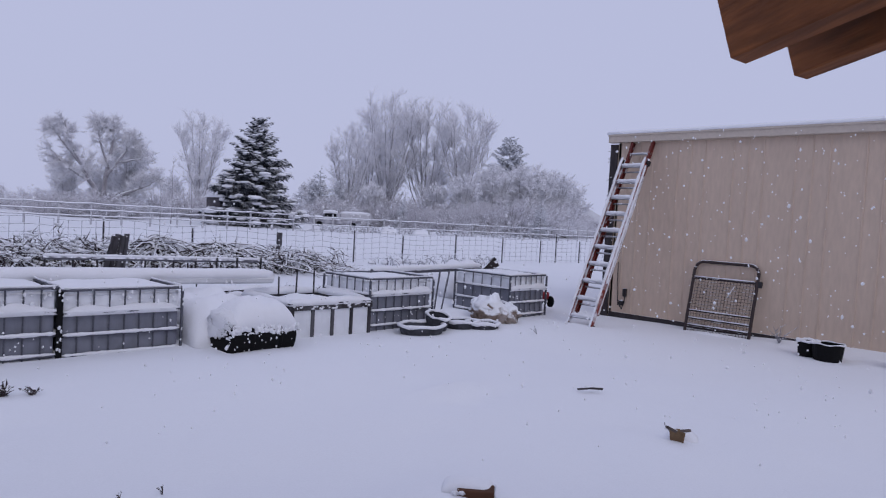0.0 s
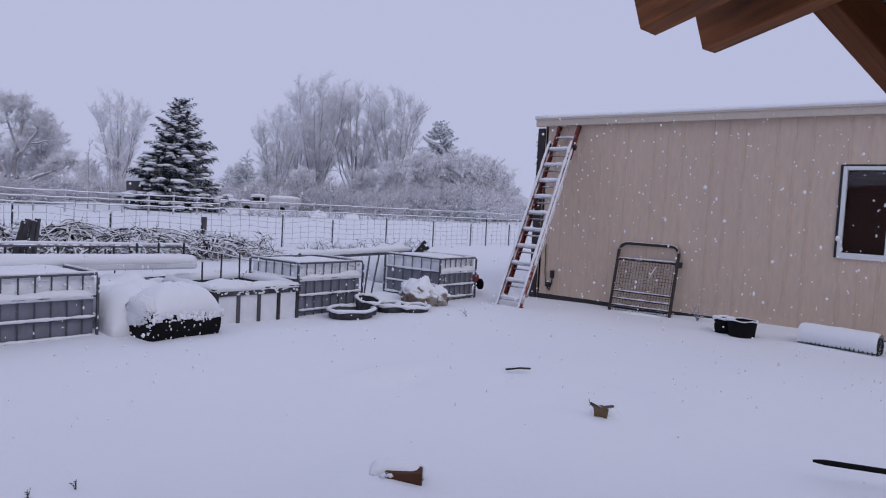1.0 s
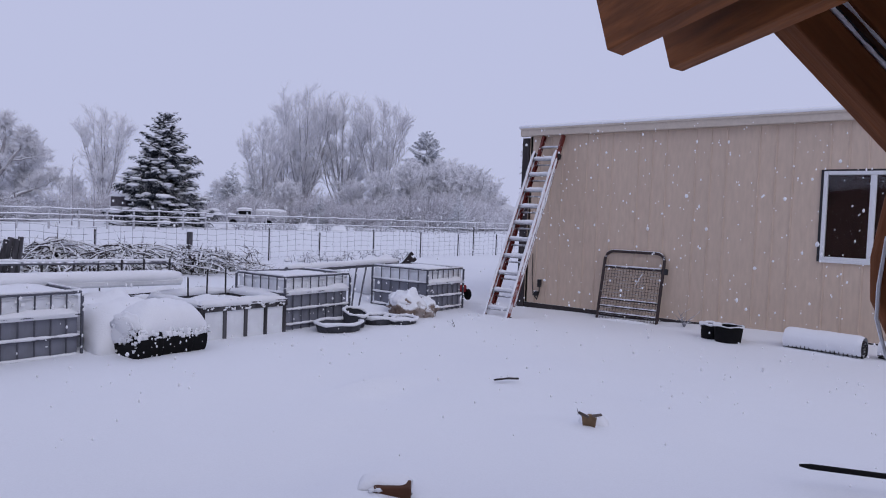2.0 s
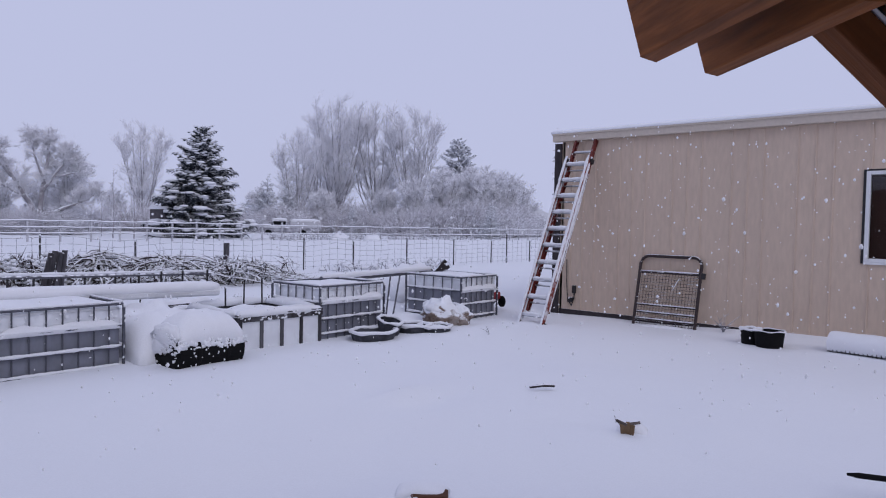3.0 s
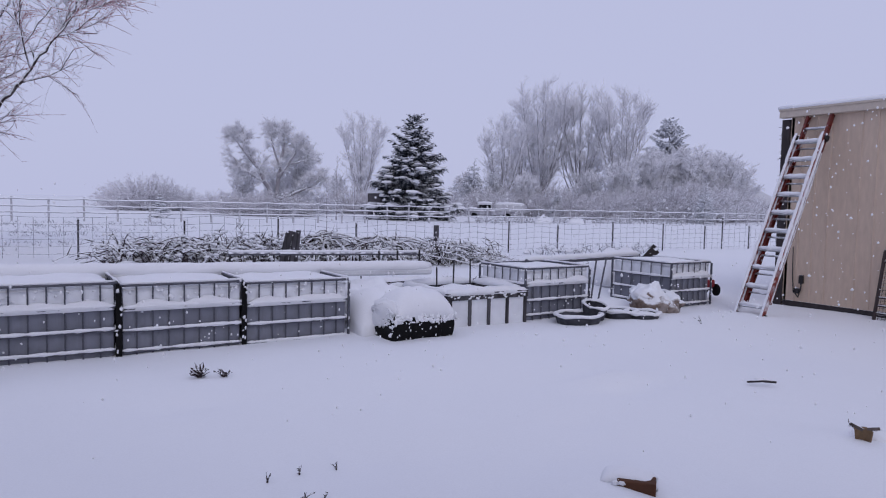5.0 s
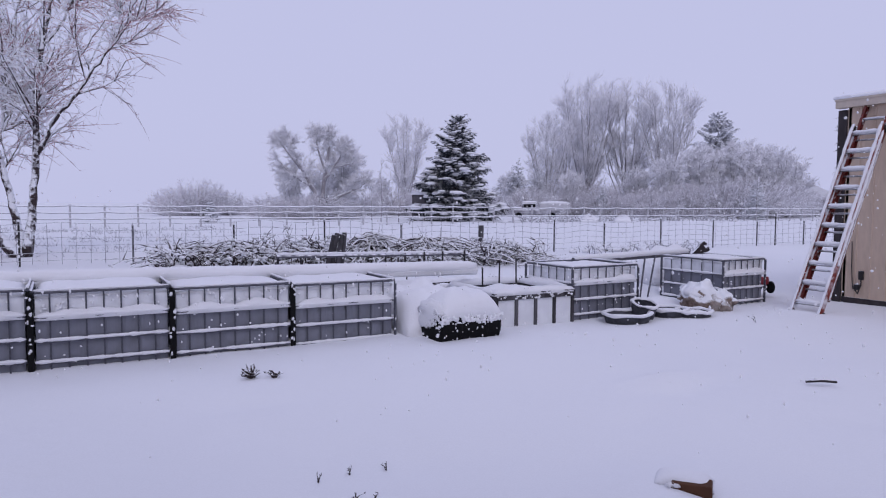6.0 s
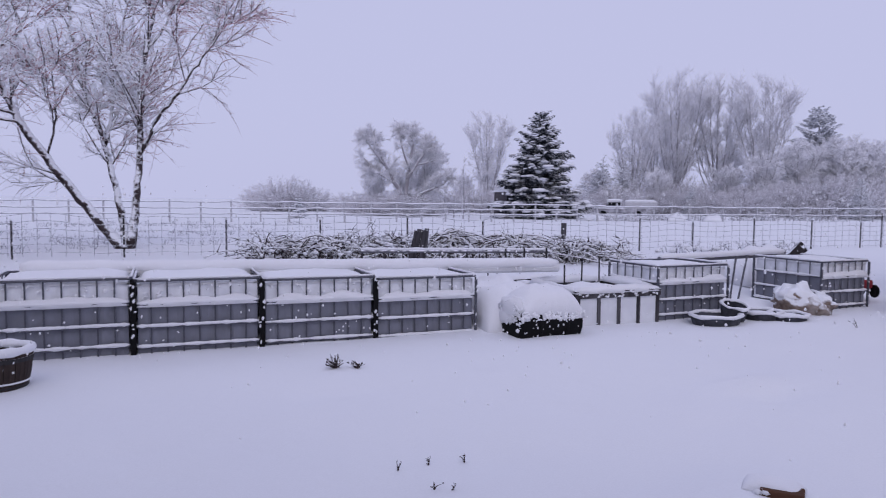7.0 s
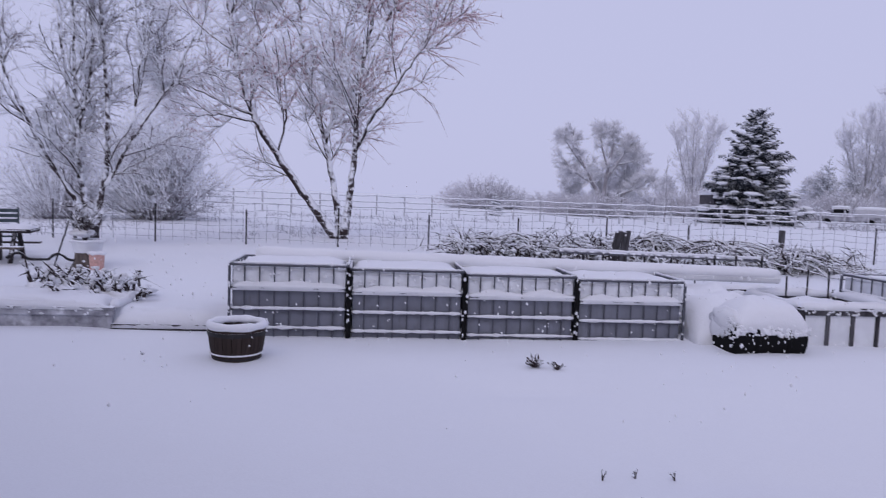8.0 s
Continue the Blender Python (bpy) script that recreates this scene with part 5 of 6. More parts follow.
# the two near trees behind the garden
bare_tree("willow_tree", (-0.95, 22.2, -0.1), [
    [(0, 0, 0, 0.19), (-0.6, -0.05, 0.8, 0.135), (-1.07, -0.1, 1.45, 0.12), (-1.77, -0.2, 2.4, 0.11), (-2.55, -0.2, 3.6, 0.10), (-2.82, -0.1, 4.2, 0.082), (-3.17, 0, 5.2, 0.068), (-3.35, 0.1, 6.2, 0.058), (-3.5, 0.2, 7.2, 0.045), (-3.6, 0.3, 9.2, 0.02)],
    [(0, 0.1, 0.1, 0.13), (-0.06, 0.2, 1.0, 0.10), (-0.3, 0.3, 2.2, 0.085), (-0.54, 0.4, 3.25, 0.07), (-0.86, 0.5, 4.1, 0.055), (-1.15, 0.6, 5.3, 0.045), (-1.34, 0.6, 6.5, 0.036), (-1.5, 0.6, 8.4, 0.018)],
    [(0.13, 0, 0.1, 0.15), (0.33, 0, 1.55, 0.10), (0.43, 0, 2.8, 0.09), (0.47, -0.1, 4.0, 0.075), (0.5, -0.1, 4.9, 0.065), (0.72, -0.1, 6.1, 0.052), (0.94, 0, 7.5, 0.04), (1.1, 0, 9.3, 0.018)],
    [(0.43, 0, 2.8, 0.07), (0.88, -0.2, 3.8, 0.058), (1.47, -0.3, 4.6, 0.048), (1.97, -0.4, 5.4, 0.036), (2.39, -0.4, 6.0, 0.028), (2.81, -0.4, 6.6, 0.02), (3.1, -0.4, 7.2, 0.012)],
    [(0.64, -0.1, 5.75, 0.045), (1.23, 0.1, 6.65, 0.034), (1.55, 0.2, 7.5, 0.026), (1.8, 0.3, 8.6, 0.014)],
    [(-0.5, 0.35, 3.0, 0.05), (-0.25, 0.6, 4.4, 0.04), (-0.05, 0.8, 5.8, 0.03), (0.15, 0.9, 7.6, 0.014)],
    [(-2.5, -0.2, 3.55, 0.045), (-3.45, -0.5, 3.72, 0.032), (-4.5, -0.8, 3.62, 0.012)],
    [(-2.6, -0.2, 3.75, 0.05), (-3.5, 0.1, 4.1, 0.04), (-4.65, 0.3, 4.65, 0.028), (-5.7, 0.5, 4.8, 0.012)],
    [(-3.1, 0, 5.0, 0.045), (-2.5, 0.4, 6.2, 0.034), (-2.2, 0.6, 7.6, 0.018)],
    [(-3.2, 0, 5.6, 0.04), (-4.3, 0.3, 6.4, 0.03), (-5.2, 0.5, 7.3, 0.014)],
    [(-1.9, -0.2, 2.7, 0.035), (-1.6, -0.5, 3.8, 0.028), (-1.7, -0.7, 5.2, 0.014)],
], 9.0, 21, "large bare willow with rosy snowy twigs behind the wire fence", BARK, PINKTWIG, 0.27, 0.20, 0.0125, 1, 1.5, 0.22, 2, 0.0, side=0.95, start=0.30, gens=1, frost_from=2, whips=1, whip_len=0.78)
bare_tree("willow_tree", (-6.55, 17.4, -0.1), [
    [(0, 0, 0, 0.10), (-0.15, 0, 0.7, 0.075), (-0.42, -0.1, 1.33, 0.062), (-0.85, -0.1, 1.97, 0.056), (-1.16, -0.2, 2.61, 0.052), (-1.41, -0.3, 3.25, 0.046), (-1.71, -0.3, 3.87, 0.04), (-1.88, -0.4, 4.63, 0.032), (-2.0, -0.4, 6.2, 0.015)],
    [(0, 0, 0.2, 0.09), (-0.2, 0, 1.4, 0.06), (-0.29, 0, 2.13, 0.052), (-0.41, 0.1, 3.17, 0.046), (-0.47, 0.2, 4.97, 0.034), (-0.53, 0.2, 6.6, 0.016)],
    [(-0.02, 0, 0.2, 0.08), (-0.28, 0.1, 1.45, 0.052), (-0.6, 0.3, 3.4, 0.04), (-0.96, 0.4, 5.7, 0.02)],
    [(0.05, 0, 0.2, 0.09), (0.2, 0, 1.2, 0.068), (0.37, 0, 2.3, 0.062), (0.34, 0, 3.47, 0.05), (0.22, -0.1, 5.8, 0.026), (0.2, -0.1, 7.0, 0.014)],
    [(0.05, 0, 0.3, 0.08), (0.15, 0, 1.2, 0.056), (0.73, 0, 2.3, 0.045), (1.17, 0.1, 3.12, 0.04), (1.62, 0.2, 3.8, 0.032), (2.37, 0.3, 5.4, 0.016)],
    [(-0.35, 0.1, 2.7, 0.045), (-0.05, 0.1, 4.2, 0.036), (0.0, 0.1, 6.0, 0.016)],
    [(0.9, 0, 2.6, 0.032), (0.95, 0.2, 4.0, 0.026), (1.2, 0.3, 5.8, 0.012)],
], 7.0, 22, "bare multi-stemmed tree covered with snow, behind the garden table", BARK, TWIG, 0.27, 0.20, 0.0105, 1, 1.3, 0.27, 2, 0.0, side=0.85, start=0.28, gens=1, frost_from=2, whips=1, whip_len=0.58)


def polar(az, r, z=0.0):
    return (r * math.cos(radians(az)), r * math.sin(radians(az)), z - 0.2)


def stem_set(h, n, seed, lean=0.25, r=0.02, fork=0.12):
    rng = np.random.default_rng(seed)
    out = [[(0, 0, 0, h * r), (0.01 * h, 0, h * 0.35, h * r * 0.7), (0.0, 0.01 * h, h * 0.7, h * r * 0.4), (0, 0, h * 0.97, h * r * 0.12)]]
    for k in range(n):
        a, z0 = 2 * math.pi * (k + rng.uniform(0, 0.6)) / n, h * rng.uniform(fork, fork + 0.15)
        e = lean * h * rng.uniform(0.6, 1.1)
        out.append([(0, 0, z0, h * r * 0.6), (math.cos(a) * e * 0.45, math.sin(a) * e * 0.45, z0 + h * 0.25, h * r * 0.42), (math.cos(a) * e * 0.8, math.sin(a) * e * 0.8, h * 0.65, h * r * 0.25), (math.cos(a) * e, math.sin(a) * e, h * rng.uniform(0.78, 0.93), h * r * 0.1)])
    return out


COTTON = "tall bare cottonwood tree pale with hoarfrost and painted haze"
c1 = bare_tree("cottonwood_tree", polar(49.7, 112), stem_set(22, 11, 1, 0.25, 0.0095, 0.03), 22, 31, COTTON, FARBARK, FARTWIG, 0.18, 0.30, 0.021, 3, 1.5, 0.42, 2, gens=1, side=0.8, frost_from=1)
copies = ((46.7, 114, 0.98, 70), (43.6, 110, 0.92, 160), (52.9, 104, 0.66, 250), (51.3, 116, 0.80, 110), (64.3, 97, 0.64, 200))
for az, r, s, rot in copies:
    copy_thing(c1, pose(*polar(az, r), 0, 0, rot) @ Matrix.Scale(s, 4))
BUSHY = "bare round-headed tree pale with hoarfrost and painted haze"
bare_tree("frosted_tree", (24.0, 70.0, -0.2), [
    [(0, 0, 0, 0.34), (-0.5, 0, 2.4, 0.25), (-2.0, 0, 5.0, 0.18), (-3.1, 0, 7.3, 0.11), (-3.5, 0, 8.9, 0.04)],
    [(0, 0, 1.5, 0.26), (0.4, 0.2, 4.5, 0.20), (0.9, 0.2, 7.5, 0.12), (0.8, 0, 9.9, 0.04)],
    [(0.3, 0, 4.0, 0.16), (1.8, -0.3, 6.4, 0.11), (2.7, 0, 8.2, 0.04)],
    [(0, 0, 1.5, 0.20), (2.5, -0.5, 2.8, 0.15), (4.2, -0.5, 3.5, 0.09), (5.3, -0.3, 4.5, 0.03)],
    [(-1.2, 0, 3.5, 0.14), (-3.0, 0.4, 4.6, 0.10), (-4.8, 0.3, 6.4, 0.03)],
    [(-2.2, 0, 5.2, 0.12), (-4.0, -0.4, 7.2, 0.07), (-4.6, 0, 8.3, 0.03)],
    [(0.4, 0, 5.0, 0.13), (-0.4, 0.4, 7.8, 0.08), (-0.3, 0.3, 9.5, 0.03)],
    [(1.2, -0.2, 5.4, 0.10), (3.0, -0.4, 5.9, 0.06), (3.4, -0.4, 6.8, 0.03)],
], 9.5, 36, "bare frosted tree with two crowns of crooked dark limbs", FARBARK, FARTWIG, 0.19, 0.36, 0.022, 4, 2.2, 0.1, 2, 0.04, gens=1, side=1.0, start=0.35)
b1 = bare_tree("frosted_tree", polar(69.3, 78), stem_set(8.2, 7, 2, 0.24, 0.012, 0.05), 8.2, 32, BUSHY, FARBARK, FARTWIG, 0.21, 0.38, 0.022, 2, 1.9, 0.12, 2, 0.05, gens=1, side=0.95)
for az, r, s, rot in ((73.6, 80, 0.7, 80), (71.2, 82, 0.72, 30), (41.2, 100, 1.25, 50), (38.8, 104, 1.3, 130), (37.6, 108, 1.35, 200), (36.4, 112, 1.3, 20), (35.0, 118, 1.2, 70), (40.2, 106, 1.15, 310), (43.6, 96, 1.0, 10), (45.8, 98, 0.85, 220), (51.0, 98, 0.8, 90), (66.4, 100, 0.7, 60), (55.6, 100, 0.8, 140), (34.0, 125, 0.8, 10)):
    copy_thing(b1, pose(*polar(az, r), 0, 0, rot) @ Matrix.Scale(s, 4))
for az, r, h, sd in ((66.3, 62, 5.5, 1), (64.9, 60, 5.0, 2), (67.1, 66, 4.0, 3)):
    bare_tree("sapling", polar(az, r), stem_set(h, 0, sd, 0.1, 0.011), h, 40 + sd, "thin bare sapling rising behind the rail fence", FARBARK, FARTWIG, 0.2, 0.2, 0.02, 3, 0.8, 0.4, 1)


def shrub(name, at, r, h, seed, label, n=900, mat=FARTWIG, twig=0.02):
    """A rounded shrub of many stems and fine frosted twigs."""
    rng = np.random.default_rng(seed)
    t = thing(name, label, "shrub", at)
    st, cr = Geo(), Geo()
    P, D = [], []
    for k in range(int(n / 9)):
        a, e = rng.uniform(0, 2 * math.pi), math.sqrt(rng.uniform(0, 1))
        top = np.array([r * e * math.cos(a), r * e * math.sin(a), h * math.sqrt(max(0.06, 1 - e * e)) * rng.uniform(0.75, 1.05)])
        q = np.linspace(0, 1, 5)[:, None]
        pts = top * np.array([0.25, 0.25, 0]) * (1 - q) + top * q ** np.array([1.0, 1.0, 0.85])
        st.tube(pts, twig * 1.6 * (1.2 - q[:, 0]), 4, False)
        P.append(pts[1:])
        D.append(np.repeat((pts[-1] - pts[1])[None] / (np.linalg.norm(pts[-1] - pts[1]) + 1e-6), 4, 0))
    P, D = np.concatenate(P), np.concatenate(D)
    for gen in range(2):
        i = np.repeat(np.arange(len(P)), 4 if gen == 0 else 2)
        d = D[i] + rng.normal(0, 0.6, (len(i), 3))
        d /= np.linalg.norm(d, axis=1)[:, None]
        ln = h * rng.uniform(0.06, 0.2, len(i))[:, None] * (1 if gen == 0 else 0.6)
        base = P[i] + rng.normal(0, h * 0.02, (len(i), 3))
        base[:, 2] = np.maximum(base[:, 2], 0.05)
        cr.spikes(base, d * ln, twig * (1 if gen == 0 else 0.8))
        P, D = base + d * ln * 0.7, d
    part("framework", st, FARBARK, t)
    part("crown", cr, mat, t, "fine twigs white with frost")
    return t


s1 = shrub("frosted_shrub", polar(80.6, 88), 5.2, 4.0, 1, "broad low shrub grey with hoarfrost and painted haze", 1700, DUSKTWIG, 0.026)
for az, r, s, rot in ((82.0, 92, 0.8, 60), (78.6, 90, 0.75, 120), (75.6, 86, 0.6, 10), (68.0, 84, 0.7, 40), (63.2, 84, 0.7, 200), (57.6, 88, 0.8, 10), (54.0, 92, 0.9, 100), (48.6, 95, 0.9, 30), (47.0, 92, 0.7, 150), (44.6, 90, 0.9, 60), (42.0, 92, 1.0, 190), (39.6, 94, 1.2, 10), (37.4, 98, 1.25, 80), (35.4, 104, 1.0, 140), (33.2, 112, 0.8, 20), (73.4, 84, 0.7, 10), (70.2, 86, 0.7, 170), (58.9, 92, 0.7, 33), (50.6, 96, 0.8, 260), (52.2, 100, 1.1, 70), (49.6, 104, 1.3, 170), (46.0, 100, 1.2, 280), (43.4, 102, 1.2, 5), (74.6, 71, 0.5, 0), (72.8, 70, 0.55, 90), (71.0, 69, 0.62, 180), (69.4, 71, 0.5, 250), (65.0, 88, 0.9, 300), (36.0, 108, 1.3, 44)):
    copy_thing(s1, pose(*polar(az, r), 0, 0, rot) @ Matrix.Scale(s, 4))
shrub("garden_juniper", (-8.9, 31.0, -0.1), 2.7, 4.4, 3, "tall tangled shrub dusted with snow beyond the wire fence", 1900, TWIG, 0.02)
shrub("dark_shrub", (24.4, 68.6, -0.2), 1.9, 2.4, 6, "dark tangled shrub at the foot of a frosted tree", 900, BRUSH, 0.03)
shrub("garden_juniper", (-12.4, 29.5, -0.1), 2.4, 3.6, 4, "tangled shrub dusted with snow beyond the wire fence", 900, TWIG, 0.016)


def conifer(name, at, h, r, seed, label, needle, tiers=17, snowy=True, per=9):
    """A spruce: tapered trunk and drooping boughs of many needle sprays, each laden with snow."""
    rng = np.random.default_rng(seed)
    t = thing(name, label, "tree", at)
    part("trunk", Geo().tube([(0, 0, 0), (0, 0, h * 0.98)], [h * 0.017, h * 0.002], 8), FARBARK if not snowy else BARK, t)
    g, s = Geo(), Geo()
    for k in range(tiers):
        u = (k + 0.3) / tiers
        z = h * (0.04 + 0.93 * u)
        n = int(per * (1.25 - 0.65 * u))
        for m in range(n):
            a = 2 * math.pi * (m + rng.uniform(-0.3, 0.3)) / n + k * 0.7
            L = r * (1 - u) ** 0.78 * rng.uniform(0.6, 1.15) + 0.12 * r * rng.uniform(0.4, 1)
            z = h * (0.04 + 0.93 * u) + rng.normal(0, 0.45) * h / tiers
            q = np.linspace(0, 1, 7)
            lift = 0.35 * u - 0.26 * (1 - u) + rng.normal(0, 0.06)
            dirn = np.array([math.cos(a), math.sin(a), 0])
            side = np.array([-math.sin(a), math.cos(a), 0])
            pts = dirn * L * q[:, None] + np.array([0, 0, 1.0]) * (L * (lift * q - 0.10 * q * q + 0.20 * q ** 3))[:, None] + np.array([0, 0, z])
            g.tube(pts, 0.035 * h / 10 * (1.2 - q), 4, False)
            kk = max(6, int(L * 12))
            qi = rng.uniform(0.15, 1.0, kk)
            base = np.stack([np.interp(qi, q, pts[:, c]) for c in range(3)], 1)
            sg = rng.choice([-1, 1], kk)
            w = (1 - 0.6 * qi) * L * 0.36
            d = dirn * (w * 0.8)[:, None] + side * (sg * w)[:, None] + np.array([0, 0, -1.0]) * (w * rng.uniform(0.05, 0.45, kk))[:, None]
            g.spikes(base, d, 0.055 * h / 10, 4)
            for e in (0.35, 0.65):
                b2 = base + d * e
                d2 = d * 0.42 + rng.normal(0, 0.16, (kk, 3)) * w[:, None] + np.array([0, 0, -0.3]) * w[:, None]
                g.spikes(b2, d2, 0.04 * h / 10, 3)
            if snowy:
                for e in (0.3, 0.5, 0.68, 0.85, 0.97):
                    if rng.random() < 0.92:
                        c = np.array([np.interp(e, q, pts[:, j]) for j in range(3)]) + np.array([0, 0, 0.03])
                        sz = L * 0.085 * rng.uniform(0.5, 1.4) + 0.05
                        s.ball(c + side * rng.normal(0, sz * 1.4), (sz * 1.3, sz * 1.3, sz * 0.36), 7, 4, 0.5, k + m)
    part("foliage", g, needle, t, "dark needle sprays")
    if snowy:
        tagged(part("bough_snow", s, SNOW, t, "pads of snow on the boughs", True), kind="stuff")
    return t


conifer("spruce_tree", polar(60.15, 66), 10.3, 4.0, 7, "dark green spruce laden with snow, behind the rail fence", NEEDLE, 21, True, 12)
conifer("pine_tree", polar(40.0, 132), 18.4, 7.0, 8, "grey frosted pine, paled for haze, rising over bare trees", FARNEEDLE, 22, False, 13)
f1 = conifer("pine_tree", polar(55.2, 98), 8.0, 2.6, 9, "frosted pine, paled for haze, among bare trees", FARNEEDLE, 14, False, 11)
for az, r, s in ((53.6, 100, 0.9), (56.6, 104, 0.75), (37.2, 88, 0.62), (48.4, 92, 0.55)):
    copy_thing(f1, pose(*polar(az, r), 0, 0, az * 7) @ Matrix.Scale(s, 4))
conifer("small_spruce", polar(79.6, 60), 1.9, 0.9, 11, "little spruce under snow beside the rail fence", NEEDLE, 8, True, 7)

# ---- far buildings and vehicles ----


def far_shed(at, w, d, h, rz, label, roof_h=0.5):
    b = thing("far_shed", label, "shed", at, rz)
    part("wall", Geo().box((-w / 2, -d / 2, -0.3), (w / 2, d / 2, h), None, 0.02), FARWALL, b)
    v = [(-w / 2 - 0.25, -d / 2 - 0.25, h), (w / 2 + 0.25, -d / 2 - 0.25, h), (w / 2 + 0.25, d / 2 + 0.25, h), (-w / 2 - 0.25, d / 2 + 0.25, h), (-w / 2 - 0.25, 0, h + roof_h), (w / 2 + 0.25, 0, h + roof_h)]
    part("roof", Geo().add(v, [(0, 1, 5, 4), (2, 3, 4, 5), (1, 2, 5), (3, 0, 4), (3, 2, 1, 0)]), SNOW, b, "snow-covered roof")
    return b


far_shed(polar(62.75, 69), 1.9, 1.7, 2.6, 20, "small dark wooden shed with a snowy roof, beside a spruce", 0.4)
far_shed(polar(33.4, 118), 9, 7, 2.8, 35, "low grey house with a snowy gable roof, far beyond the fence", 1.8)
far_shed(polar(105.5, 36), 2.2, 1.8, 0.9, 10, "low dark hutch with a snowy top under a shrub", 0.25)


def truck(at, rz):
    t = thing("old_truck", "old pickup truck with a camper, half buried in snow", "truck", at, rz)
    t.scale = (1.15, 1.15, 1.1)
    part("body", Geo().box((-2.6, -0.9, 0.5), (2.4, 0.9, 1.05), None, 0.12), FROSTPAINT, t)
    part("cab", Geo().box((-1.5, -0.85, 1.0), (0.1, 0.85, 1.7), None, 0.18), FROSTPAINT, t)
    part("camper", Geo().box((0.3, -0.95, 0.9), (3.4, 0.95, 1.7), None, 0.1), FENCEWHITE, t, "pale camper box")
    sn = Geo().dome(-2.6, -1.3, -0.9, 0.9, 1.1, 0.2).dome(-1.5, 0.1, -0.8, 0.8, 1.75, 0.2).dome(0.3, 3.4, -0.95, 0.95, 1.7, 0.2)
    part("snow_cover", sn, SNOW, t, "thick snow on bonnet and roof", True)
    for x in (-1.8, 1.6):
        for y in (-0.85, 0.85):
            g = Geo().lathe([(0.05, -0.1), (0.33, -0.1), (0.36, -0.05), (0.36, 0.05), (0.33, 0.1), (0.05, 0.1)], 18)
            g.v = [np.c_[q[:, 0] + x, q[:, 2] + y, q[:, 1] + 0.36] for q in g.v]
            part("wheel", g, BLACK, t)
    for s in (-0.86, 0.86):
        part("side_window", Geo().box((-1.3, s - 0.01, 1.25), (-0.1, s + 0.01, 1.6), None, 0.005), BLACK, t)


truck(polar(53.7, 84), 145 - 180)
for az, r, s in ((49.5, 64, 1.0), (46.9, 66, 0.8), (55.7, 60, 0.7)):
    x, y, _ = polar(az, r)
    solo("snowy_junk", Geo().dome(-2.0 * s, 2.0 * s, -0.8, 0.8, 0.0, 0.6 * s, 22, 10, 2.6, 0.35, az), SNOW, "stored machinery buried under snow behind the rail fence", "machinery", (x, y, 0), az)

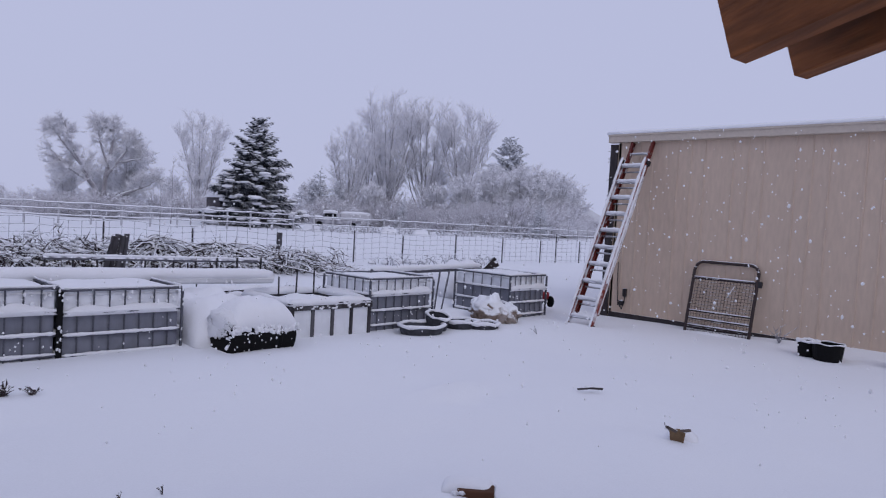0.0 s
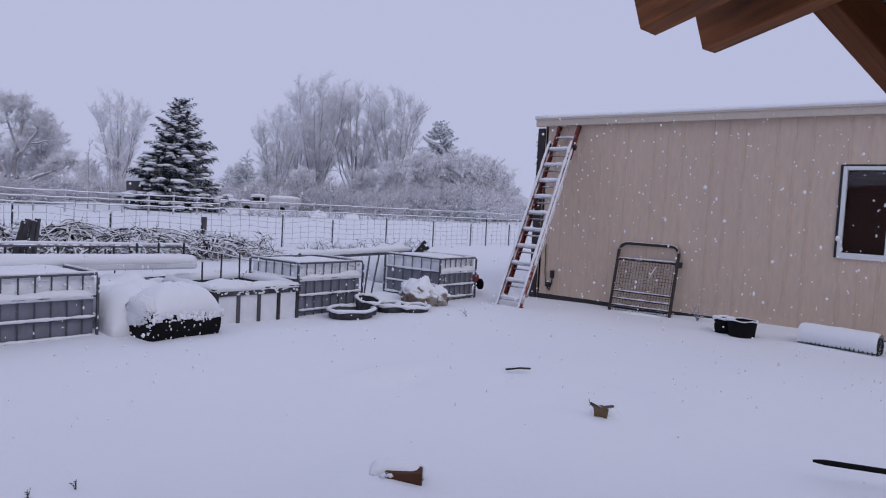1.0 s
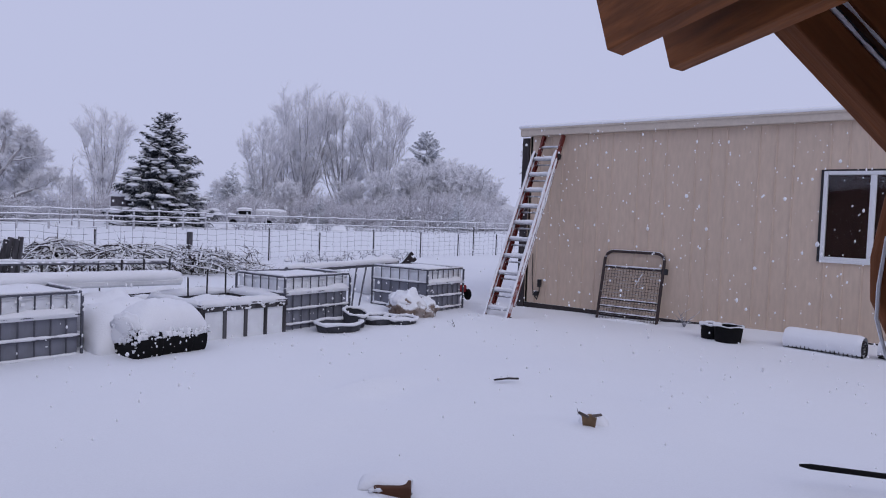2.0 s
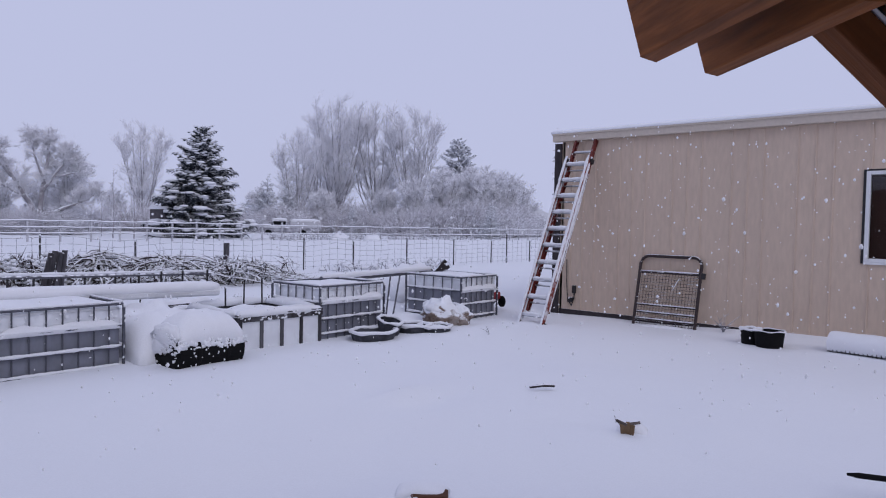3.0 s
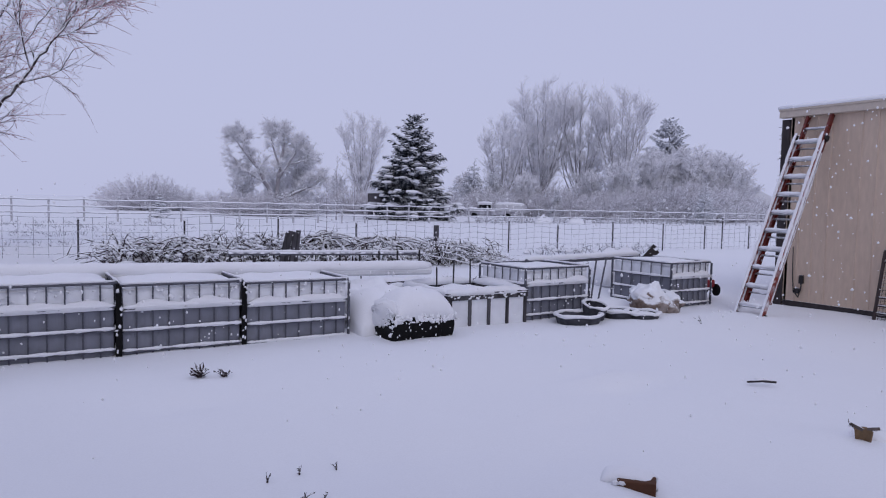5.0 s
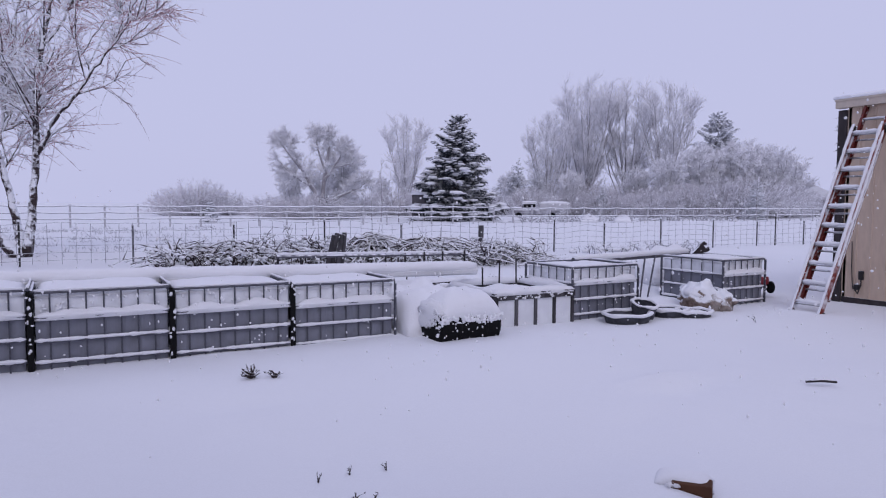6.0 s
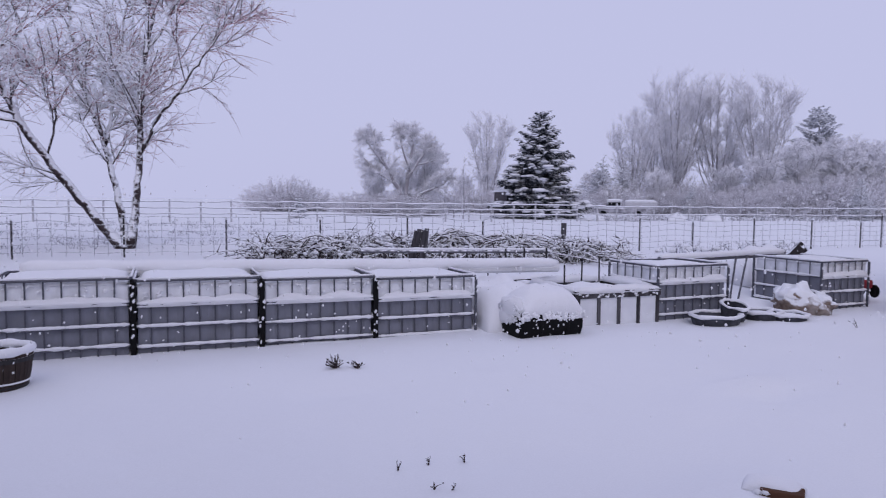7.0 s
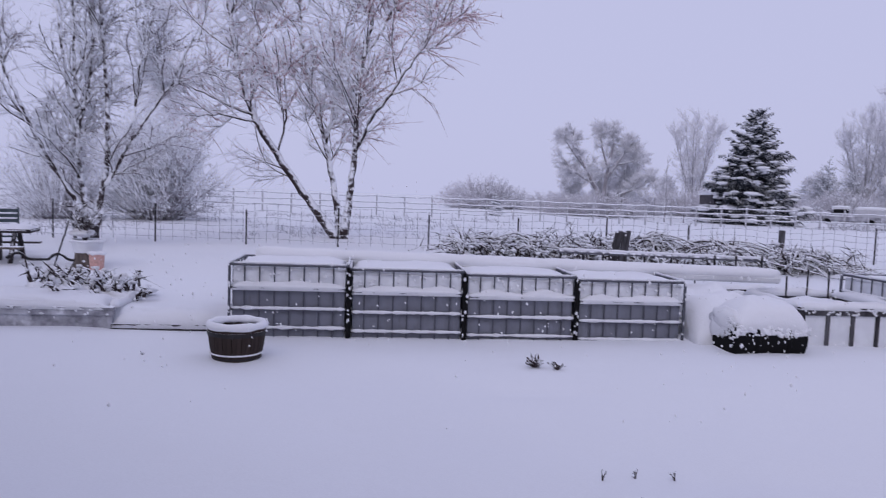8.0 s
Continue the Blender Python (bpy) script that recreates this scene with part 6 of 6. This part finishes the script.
# ---- porch timbers close to the camera; local x to the right, y ahead ----
def porch():
    p = thing("porch_roof", "brown stained cedar porch roof timbers with a knee brace and post", "porch", (0, 0, 0), -45)
    def tail(x0, x1, back, tip, z0, z1, cut, skew, shear):
        v = [(x + shear * (tip - y), y, z) for x, k in ((x0, 0.0), (x1, skew)) for y, z in ((back, z0), (tip + k, z0), (tip + k + cut, z1), (back, z1))]
        f = [(0, 1, 2, 3), (7, 6, 5, 4), (0, 4, 5, 1), (1, 5, 6, 2), (2, 6, 7, 3), (3, 7, 4, 0)]
        g = Geo()
        bm = bmesh.new()
        bv = [bm.verts.new(q) for q in v]
        for q in f:
            bm.faces.new([bv[i] for i in q])
        bmesh.ops.recalc_face_normals(bm, faces=bm.faces)
        bmesh.ops.bevel(bm, geom=bm.edges[:], offset=0.002, segments=1, affect="EDGES")
        bm.verts.index_update()
        g.add([q.co[:] for q in bm.verts], [[q.index for q in fc.verts] for fc in bm.faces])
        bm.free()
        return g
    part("rafter_tail", tail(0.354, 0.388, 0.62, 0.910, 1.728, 1.93, 0.11, 0.026, 0.10), TIMBER, p)
    part("rafter_tail", tail(0.473, 0.502, 0.66, 0.985, 1.728, 1.93, 0.11, 0.018, 0.03), TIMBER, p)
    part("deck_board", Geo().box((0.34, 0.76, 1.933), (0.60, 0.99, 1.955), None, 0.003), TIMBER, p)
    lie = Vector((0.755, 0, -0.656))                     # the brace's run, down to the post
    off = Vector((0.656, 0, 0.755))
    mid = Vector((0.622, 0.80, 1.686))
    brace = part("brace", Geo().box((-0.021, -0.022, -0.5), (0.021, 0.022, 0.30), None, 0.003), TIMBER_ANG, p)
    brace.matrix_basis = pose(*mid, 0, 131, 0)
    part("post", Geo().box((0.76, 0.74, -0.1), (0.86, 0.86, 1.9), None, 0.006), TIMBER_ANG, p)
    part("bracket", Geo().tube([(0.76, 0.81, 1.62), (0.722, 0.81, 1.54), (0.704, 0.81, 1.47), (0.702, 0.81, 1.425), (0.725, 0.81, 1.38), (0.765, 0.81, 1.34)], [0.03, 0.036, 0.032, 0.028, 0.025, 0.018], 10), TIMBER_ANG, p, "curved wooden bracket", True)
    part("cord", Geo().tube([(0.678, 0.80, 1.50), (0.671, 0.80, 1.44), (0.671, 0.80, 1.40), (0.686, 0.80, 1.355), (0.73, 0.80, 1.30)], 0.0025, 5), VINYL, p, "thin white cord")
    # added low roof, out of sight above the tails, shades the right-hand ground
    part("roof_deck", Geo().box((0.62, -1.45, 1.96), (3.6, 0.74, 2.0), None, 0.004), TIMBER, p)
    part("roof_snow", Geo().dome(0.62, 3.6, -1.45, 0.74, 2.0, 0.12, 24, 18, 8, 0.2, 3.0), SNOW, p, "smooth snow on the added shade deck, out of view", True)
    # shingle edge with snow beyond the brace
    for k in range(16):
        c = mid + off * 0.030 + lie * (0.026 * (k - 9))
        part("shingle", Geo().box((-0.007, -0.012, -0.012), (0.007, 0.03 + 0.01 * (k % 2), 0.011), pose(*c, 0, 131, 0)), SHINGLE, p)
    sn = Geo()
    snow_line(sn, mid + off * 0.025 + lie * -0.25 + Vector((0, -0.02, 0)), mid + off * 0.025 + lie * 0.2 + Vector((0, -0.02, 0)), 0.0045, 0.012, 5.0)
    snow_line(sn, mid + off * 0.044 + lie * -0.25 + Vector((0, -0.016, 0)), mid + off * 0.044 + lie * 0.2 + Vector((0, -0.016, 0)), 0.0035, 0.012, 8.0)
    part("edge_snow", sn, SNOW, p, "thin snow along the shingle edge", True)
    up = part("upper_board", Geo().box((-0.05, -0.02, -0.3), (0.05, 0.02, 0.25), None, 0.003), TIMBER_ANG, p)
    up.matrix_basis = pose(*(mid + off * 0.098 + Vector((0, 0.0, 0))), 0, 131, 0)


def house_behind():
    """The wall that the porch belongs to, behind the camera."""
    h = thing("house", "brown clapboard house wall with a snowy roof behind the porch", "house", (0, 0, 0), -45)
    for k in range(20):
        z = -0.1 + 0.16 * k
        v = [(x, y, zz) for x in (-13.0, 7.0) for y, zz in ((-1.95, z), (-1.72, z), (-1.745, z + 0.16), (-1.95, z + 0.16))]
        part("clapboard", Geo().add(v, [(3, 2, 1, 0), (4, 5, 6, 7), (0, 1, 5, 4), (1, 2, 6, 5), (2, 3, 7, 6), (3, 0, 4, 7)]), OLDWOOD, h)
    part("roof", Geo().add([(x, y, z) for x in (-13.4, 7.4) for y, z in ((-1.5, 3.05), (-1.5, 3.2), (-6.0, 5.2), (-6.0, 5.0))], [(0, 1, 2, 3), (7, 6, 5, 4), (0, 4, 5, 1), (1, 5, 6, 2), (2, 6, 7, 3), (3, 7, 4, 0)]), SNOW, h, "roof under snow")


house_behind()


porch()


def falling_snow():
    rng = np.random.default_rng(12)
    unit = Geo().ball((0, 0, 0), (1, 1, 1), 6, 4, 0.5, 2.0)
    shape, faces = unit.v[0], unit.f
    g = Geo()
    for k in range(4200):
        a, r = rng.uniform(radians(5), radians(115)), rng.uniform(4.0, 11.0)
        x, y, z = r * math.cos(a), r * math.sin(a), rng.uniform(0.1, 4.5)
        if x > WX - 0.4 or z > 1.5 + r * (0.14 if math.degrees(a) < 32 else 0.015):
            continue
        q = rng.uniform(0.0035, 0.0085) if rng.random() < 0.93 else rng.uniform(0.007, 0.010)
        g.add(shape * rng.uniform(0.7, 1.2, 3) * q * np.array([1, 1, 1.45]) + np.array([x, y, z]), faces)
    solo("falling_snow", g, FLAKE, "loose white snowflakes drifting down through the air", "snowflakes", kind="stuff", smooth=True)


falling_snow()
